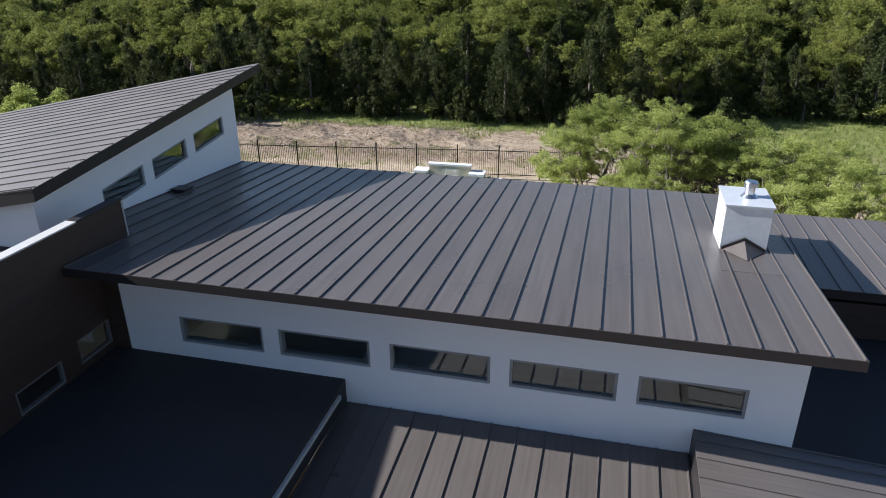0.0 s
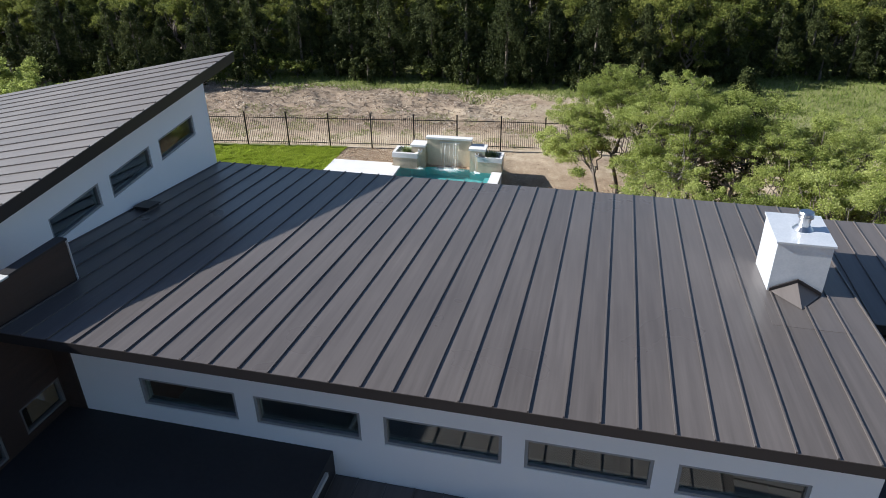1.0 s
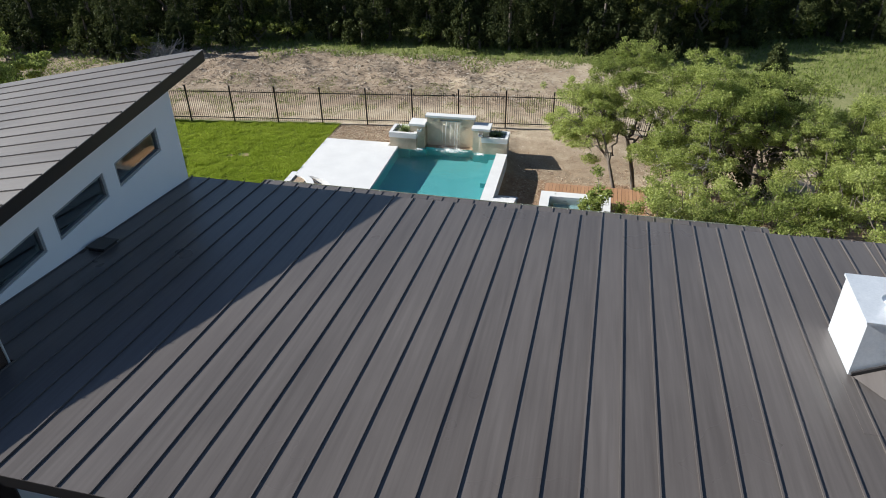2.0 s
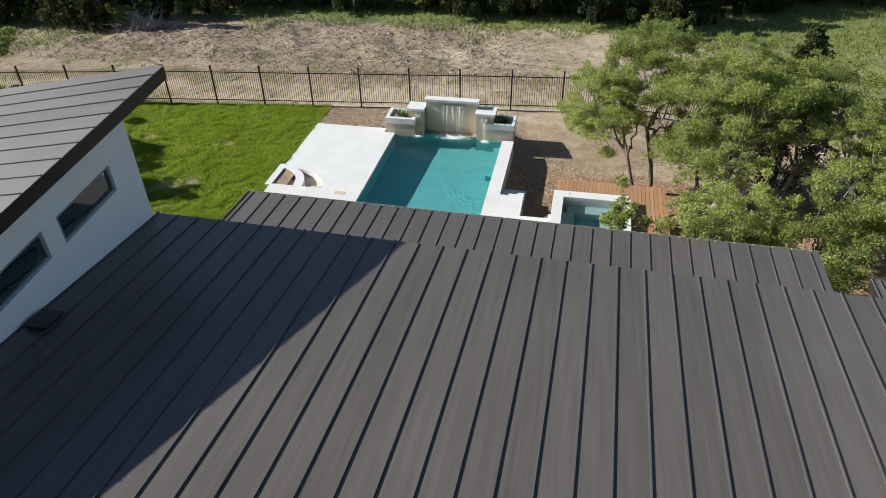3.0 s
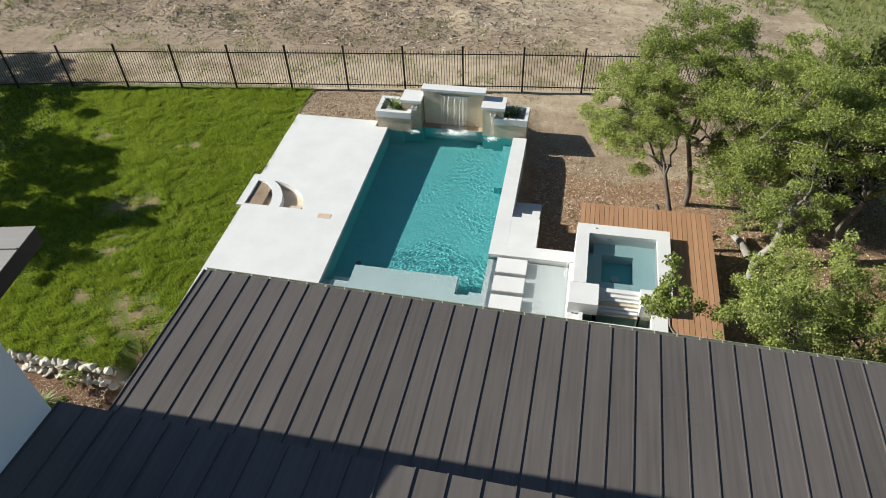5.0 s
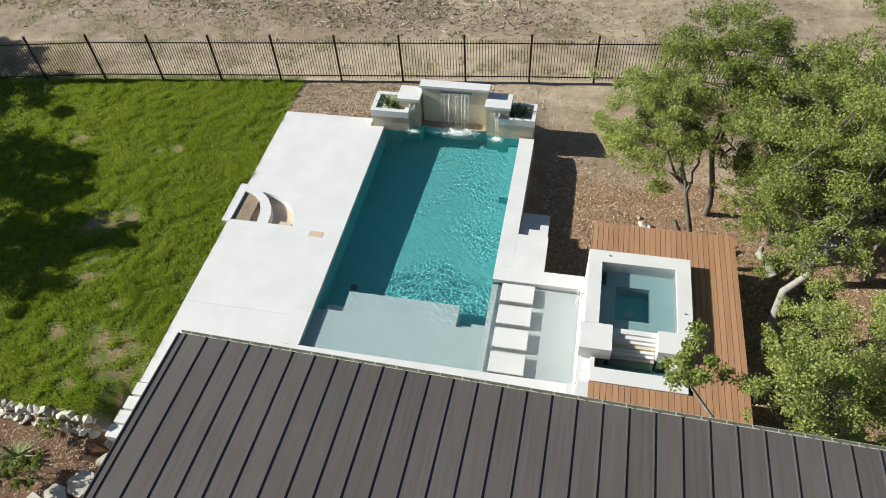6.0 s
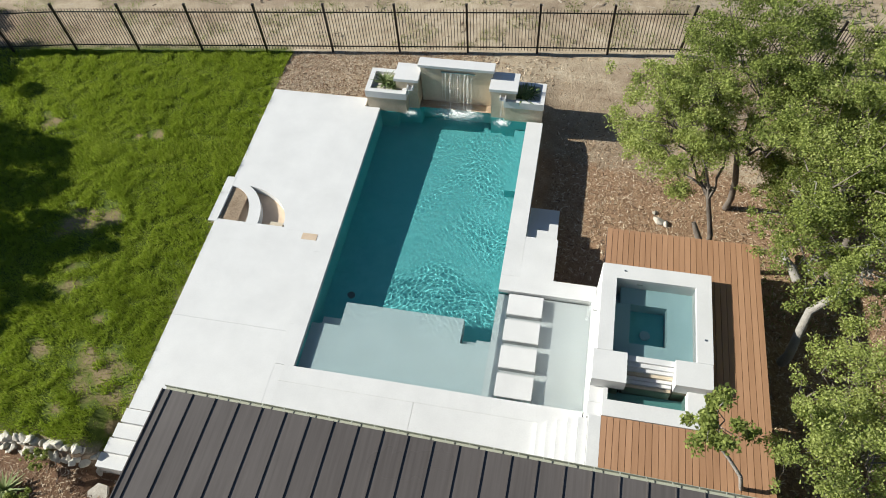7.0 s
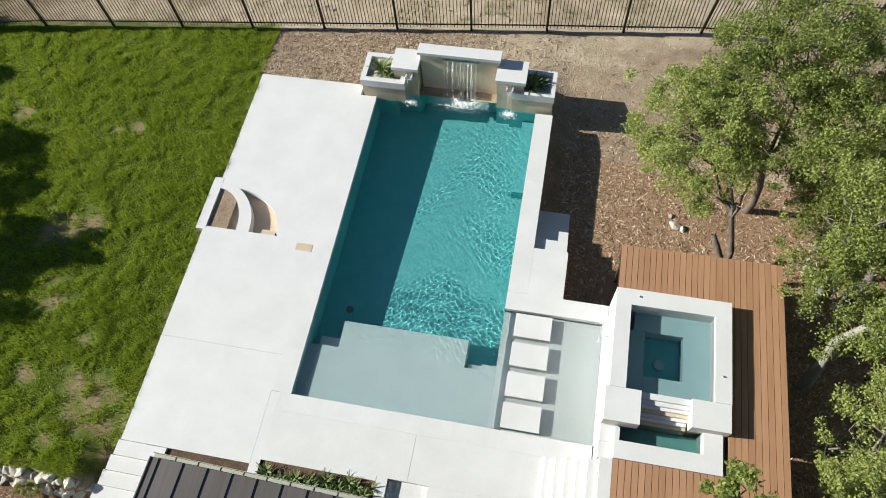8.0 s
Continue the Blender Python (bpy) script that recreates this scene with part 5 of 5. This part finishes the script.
# ---- ground cover ----
def scatter(name, mat, n, region, sizes, seed, label, category, up=2.0, lift=0.01, length=4.5):
    rng = np.random.default_rng(seed)
    x0, x1, y0, y1, keep = region
    x, y = rng.uniform(x0, x1, n), rng.uniform(y0, y1, n)
    k = keep(x, y)
    x, y = x[k], y[k]
    c = np.stack([x, y, ground_z(x, y) + lift], 1)
    s = rng.uniform(*sizes, len(c))
    d = rng.normal(size=(len(c), 3)) * 0.25 + np.array([0, 0, 1.0])
    d /= np.linalg.norm(d, axis=1)[:, None]
    e = rng.normal(size=(len(c), 3))
    e -= d * (e * d).sum(1)[:, None]
    e /= np.linalg.norm(e, axis=1)[:, None]
    f = np.cross(d, e)
    v = np.stack([c - e * (s * length / 2)[:, None] - f * (s / 3)[:, None], c + e * (s * length / 2)[:, None] - f * (s / 2)[:, None], c + e * (s * length / 2)[:, None] + f * (s / 2)[:, None] + d * (s * 0.3)[:, None], c - e * (s * length / 2)[:, None] + f * (s / 3)[:, None] + d * (s * 0.2)[:, None]], 1).reshape(-1, 3)
    me = raw_mesh(name, v, np.arange(len(v)).reshape(-1, 4), mat)
    tagged(new(name, me), label, category, kind="stuff")


def blades(name, mat, n, region, height, width, seed, label, category, tufts=False):
    rng = np.random.default_rng(seed)
    x0, x1, y0, y1, keep = region
    x, y = rng.uniform(x0, x1, n), rng.uniform(y0, y1, n)
    k = keep(x, y)
    x, y = x[k], y[k]
    n = len(x)
    c = np.stack([x, y, ground_z(x, y)], 1)
    a = rng.uniform(0, 2 * math.pi, n)
    s = np.stack([np.cos(a), np.sin(a), np.zeros(n)], 1) * (width * rng.uniform(0.6, 1.4, n))[:, None]
    clump = np.ones(n) if tufts else 0.8 + 0.25 * np.sin(x * 3.1 + 2 * np.sin(y * 1.9)) * np.sin(y * 3.7 + np.sin(x * 2.3)) + 0.45 * np.sin(x * 10.7 + 2 * np.sin(y * 6.1)) * np.sin(y * 12.1 + 2 * np.sin(x * 7.3))
    if tufts:
        clump = 0.45 + 1.25 * hummock(x, y)
    h = np.stack([rng.normal(size=n) * 0.5, rng.normal(size=n) * 0.5, np.ones(n)], 1) * (height * np.clip(clump, 0.25, 1.9) * rng.uniform(0.6, 1.4, n))[:, None]
    v = np.stack([c - s, c + s, c + h], 1).reshape(-1, 3)
    me = raw_mesh(name, v, np.arange(len(v)).reshape(-1, 3), mat)
    tagged(new(name, me), label, category, kind="stuff")


def lattice(x, y, size, seed):
    """Smooth random field: values on a square grid of `size`, blended between its corners."""
    g = np.random.default_rng(seed).uniform(0, 1, (256, 256))
    u, v = x / size + 1000.0, y / size + 1000.0
    i, j = np.floor(u).astype(int), np.floor(v).astype(int)
    a, b = u - i, v - j
    a, b = a * a * (3 - 2 * a), b * b * (3 - 2 * b)
    at = lambda p, q: g[p % 256, q % 256]
    return (at(i, j) * (1 - a) + at(i + 1, j) * a) * (1 - b) + (at(i, j + 1) * (1 - a) + at(i + 1, j + 1) * a) * b


def hummock(x, y):
    """Uneven cushions of turf, a hand's breadth to half a metre across."""
    u = x + 0.3 * lattice(x, y, 0.7, 1)
    v = y + 0.3 * lattice(x, y, 0.7, 2)
    h = 0.45 * lattice(u, v * 1.35, 0.34, 3) + 0.33 * lattice(u, v, 0.17, 4) + 0.22 * lattice(x, y, 1.1, 5)
    return smooth01(h, 0.28, 0.75)


def bare(x, y):
    """True where a blade is missing: mostly in the dry patches, thinly elsewhere."""
    u = np.random.default_rng(8).uniform(size=len(x))
    f = 0.10 + 0.10 * np.sin(x * 2.1 + np.sin(y * 1.7)) * np.sin(y * 2.6 - np.sin(x))
    edge = 0.35 * np.sin(x * 4.7 + y * 3.9) + 0.3 * np.sin(y * 8.3 - x * 5.1)
    for px, py, r in DRY:
        f = np.maximum(f, 0.93 * np.clip(1.6 - np.hypot(x - px, (y - py) * 1.2) / r + edge * 1.1, 0, 1))
    return u < f


lawn_keep = lambda x, y: (x < -7.07 + 0.02 * np.sin(y * 5)) & ~((x > -7.31) & (y > 29.1) & (y < 30.95)) & (y > 22.1 + 0.06 * np.sin(x * 4)) & (y < fence_at(x) - 0.05) & ~bare(x, y)
blades("lawn_grass", GRASS, 400000, (-17, -7.0, 22.0, 37.0, lawn_keep), 0.075, 0.012, 101, "short thick green lawn grass in uneven tufts", "grass", True)
blades("lawn_grass_west", GRASS, 60000, (-26, -17, 22.0, 37.0, lawn_keep), 0.075, 0.022, 105, "short thick green lawn grass in uneven tufts", "grass", True)
east_keep = lambda x, y: (x > 2.35) & (y > 20) & (y < fence_at(x) - 0.05) & ~((x < 8.35) & (y < 29.95) & (x > 4.3)) & ~((x < 4.4) & (y < 28.7)) & ~((x < 3.2) & (y < 31.7))
thin_east = lambda x, y: east_keep(x, y) & (np.random.default_rng(21).uniform(size=len(x)) < 1 - 0.9 * smooth01(y + 0.5 * np.sin(x * 1.3), 33.8, 35.4) * (1 - smooth01(x, 7, 10)))
scatter("bark_chips", CHIPS, 80000, (2.3, 15, 20, 38.5, thin_east), (0.007, 0.027), 102, "scattered brown and tan bark chips", "mulch")
north_keep = lambda x, y: (x > -7.1) & (y < fence_at(x) - 0.02) & ((y > 35.3) | (x < -3.55)) & (y > 34.95)
thin_north = lambda x, y: north_keep(x, y) & (np.random.default_rng(22).uniform(size=len(x)) < 1 - 0.85 * smooth01(x + 0.5 * np.sin(y * 2.0), -2.5, 1.0))
scatter("wood_chip_strip", CHIPS, 26000, (-7.2, 2.4, 34.9, 38.4, thin_north), (0.007, 0.027), 103, "pale wood chips beside the fence", "mulch")
bed_keep = lambda x, y: (x < -6.0) & (y < 22.0)
scatter("bed_mulch", CHIPS, 14000, (-14, -6, 18.5, 22.0, bed_keep), (0.006, 0.02), 104, "shredded brown bark mulch in a bed", "mulch")
clear_keep = lambda x, y: (y > fence_at(x) + 0.3) & (np.random.default_rng(5).uniform(size=len(x)) < (1 - 0.85 * smooth01(x, -3, 6)) * (0.04 + 0.96 * smooth01(y, 40.0, 42.5)))
scatter("clearing_debris", DEBRIS, 64000, (-34, 14, 36, 51, clear_keep), (0.010, 0.058), 106, "shredded wood and stone debris on bare dirt", "debris", 2.0, 0.02, 3.2)
stick_keep = lambda x, y: (y > 41 + np.sin(x)) & (np.sin(x * 0.9 + np.sin(y)) * np.sin(y * 1.3) > -0.25) & (np.random.default_rng(6).uniform(size=len(x)) < 1 - 0.8 * smooth01(x, -6, 4))
scatter("brush_sticks", DEBRIS, 3500, (-34, 10, 40, 51, stick_keep), (0.014, 0.042), 109, "pale broken sticks and brush lying on bare dirt", "debris", 2.0, 0.07, 9.0)
sprig_keep = lambda x, y: (y > fence_at(x) + 0.2) & (lattice(x, y, 0.9, 7) > 0.6) & (x < 6 + 4 * lattice(x, y, 3.0, 8))
blades("clearing_weeds", WEED, 60000, (-30, 12, 36, 44, sprig_keep), 0.09, 0.012, 110, "sparse low weeds growing in bare dirt", "weeds")
weed_keep = lambda x, y: (y > 48.9 - 7 * smooth01(-x, 19, 29) + np.sin(x * 0.5) * 1.2 + 1.2 * np.sin(x * 1.3)) & (y < 54 + 8 * smooth01(x, 8, 20)) | (x > 14 + np.sin(y) * 2) & (y > 40) & (np.sin(x * 0.8) * np.sin(y * 0.7) > -0.2)
blades("rough_grass", WEED, 75000, (-40, 40, 39, 62, weed_keep), 0.24, 0.03, 107, "rough tall green grass below the woods", "grass")
tuft_keep = lambda x, y: east_keep(x, y) & (np.sin(x * 0.7 + 1) * np.sin(y * 0.9) > 0.25) & (x > 9)
blades("yard_grass", WEED, 40000, (9, 24, 20, 38, tuft_keep), 0.10, 0.014, 108, "thin patches of grass under the oaks", "grass")

# rough limestone edging along the lawn
rng = np.random.default_rng(55)
stone_meshes = []
for i in range(5):
    bm = bmesh.new()
    for k in range(16):
        d = Vector(rng.normal(size=3)).normalized() * 0.16 * rng.uniform(0.75, 1.2)
        bm.verts.new((d.x * 1.25, d.y, d.z * 0.72))
    hull = bmesh.ops.convex_hull(bm, input=list(bm.verts))
    bmesh.ops.delete(bm, geom=[v for v in hull["geom_interior"] if isinstance(v, bmesh.types.BMVert)], context="VERTS")
    bmesh.ops.bevel(bm, geom=list(bm.edges), offset=0.012, segments=1, affect="EDGES")
    me = bpy.data.meshes.new("edging_stone")
    bm.to_mesh(me)
    bm.free()
    me.materials.append(ROCK)
    stone_meshes.append(me)
x = -13.5
while x < -7.2:
    for row in range(2):
        ob = tagged(new("edging_stone", stone_meshes[int(rng.integers(5))]), "rough pale limestone edging stone beside the lawn", "stone", "stones edging the lawn")
        s = rng.uniform(0.65, 1.05)
        yy = 22.0 - row * 0.19 + rng.uniform(-0.05, 0.05)
        ob.matrix_basis = pose(x + rng.uniform(-0.05, 0.05), yy, float(ground_z(x, yy)) + 0.04, rng.uniform(0, 40), rng.uniform(0, 40), rng.uniform(0, 360)) @ Matrix.Scale(s, 4)
    x += rng.uniform(0.09, 0.15)
for x, y, s in ((6.1, 31.8, 1.1), (6.3, 31.7, 0.7), (6.0, 32.1, 0.5)):
    ob = tagged(new("loose_stone", stone_meshes[int(rng.integers(5))]), "pale loose limestone rock lying on mulch", "stone", "loose stones")
    ob.matrix_basis = pose(x, y, float(ground_z(x, y)) + 0.03, 10, 20, rng.uniform(0, 360)) @ Matrix.Scale(s, 4)
# flagstones and shrubs in the planting bed
for k, (x, y, r) in enumerate(((-7.45, 20.5, 0.36), (-7.95, 20.1, 0.30), (-7.25, 21.15, 0.30), (-8.4, 19.75, 0.34), (-7.5, 19.75, 0.34))):
    n = 6
    ring = [(r * rng.uniform(0.75, 1.15) * math.cos(2 * math.pi * i / n + k), r * rng.uniform(0.75, 1.15) * math.sin(2 * math.pi * i / n + k)) for i in range(n)]
    bm = bmesh.new()
    add_prism(bm, [(a, b, -0.08) for a, b in ring], [(a, b, 0.05) for a, b in ring])
    ob = tagged(part("flagstone", bm, ROCK, None, "", 0.015), "flat irregular pale limestone flagstone in the mulch bed", "flagstone", "flagstones in the bed")
    ob.matrix_basis = pose(x, y, float(ground_z(x, y)) + 0.01)
SHRUB = oak_meshes(95, 0.75, 0.42, 0.02, 12, 2600, 0.05, LEAF_OAK, flat=0.9, twigs=2, low=0.1)
for x, y, s in ((-8.8, 20.4, 1.25), (-8.93, 21.65, 0.8), (-10.6, 20.2, 1.0)):
    tree(SHRUB, pose(x, y, float(ground_z(x, y)), 0, 0, 90 * x) @ Matrix.Scale(s, 4), "small rounded green shrub in the mulch bed", "shrubs in the bed", "shrub", "bed_shrub")
ob = tagged(new("bed_agave", spiky), "pale variegated spiky agave in the mulch bed", "plant")
ob.matrix_basis = pose(-9.47, 20.8, float(ground_z(-9.47, 20.8))) @ Matrix.Scale(1.2, 4)

# ---- roof panels ----
lay_panels(main_roof, main_m, MX0, MX1, 4.46, main_len, ROOF_Y, PITCH, main_cut)
lay_panels(low_roof, low_m, LX0, LX1, -3.73, low_len, ROOF_Y, 0.4805)
lay_panels(front_roof, front_m, 3.08, 9.3, 4.45, front_len - 0.02, ROOF_Y, 0.48)
lay_panels(east_roof, er_m, 10.76, 20.0, 10.9, er_len, ROOF_Y)
# wing: seams run down the slope to the west
along = Vector((-1, 0, -0.20)).normalized()
side = Vector((0, 1, 0.1025))
normal = side.cross(along).normalized()
wing_m = Matrix((side.normalized(), along, normal)).transposed().to_4x4()
wing_m.translation = (WRX1, WRY0, wing_z(WRX1, WRY0))
lay_panels(wing_roof, wing_m, 0.0, 9.0 * side.length, 0.1, (WRX1 - WRX0) * math.hypot(1, 0.2), ROOF_X)
ent_m = Matrix((Vector((0, -1, 0)), Vector((1, 0, -0.061)).normalized(), Vector((0.061, 0, 1)).normalized())).transposed().to_4x4()
ent_m.translation = (9.3, FRONT, 5.22)
lay_panels(side_roof, ent_m, 0.0, 8.1, 0.25, 7.71, ROOF_X)

# sunlight reaches everything that lies in the water through its rippled surface
for owner in (pool, spa, coping, fall, *[o for o in scene.objects if o.name.startswith(("stepping_pad", "scupper_pier", "planter_box"))]):
    for o in (owner, *owner.children_recursive):
        if o.type == "MESH" and not o.cycles.is_caustics_caster:
            o.cycles.is_caustics_receiver = True
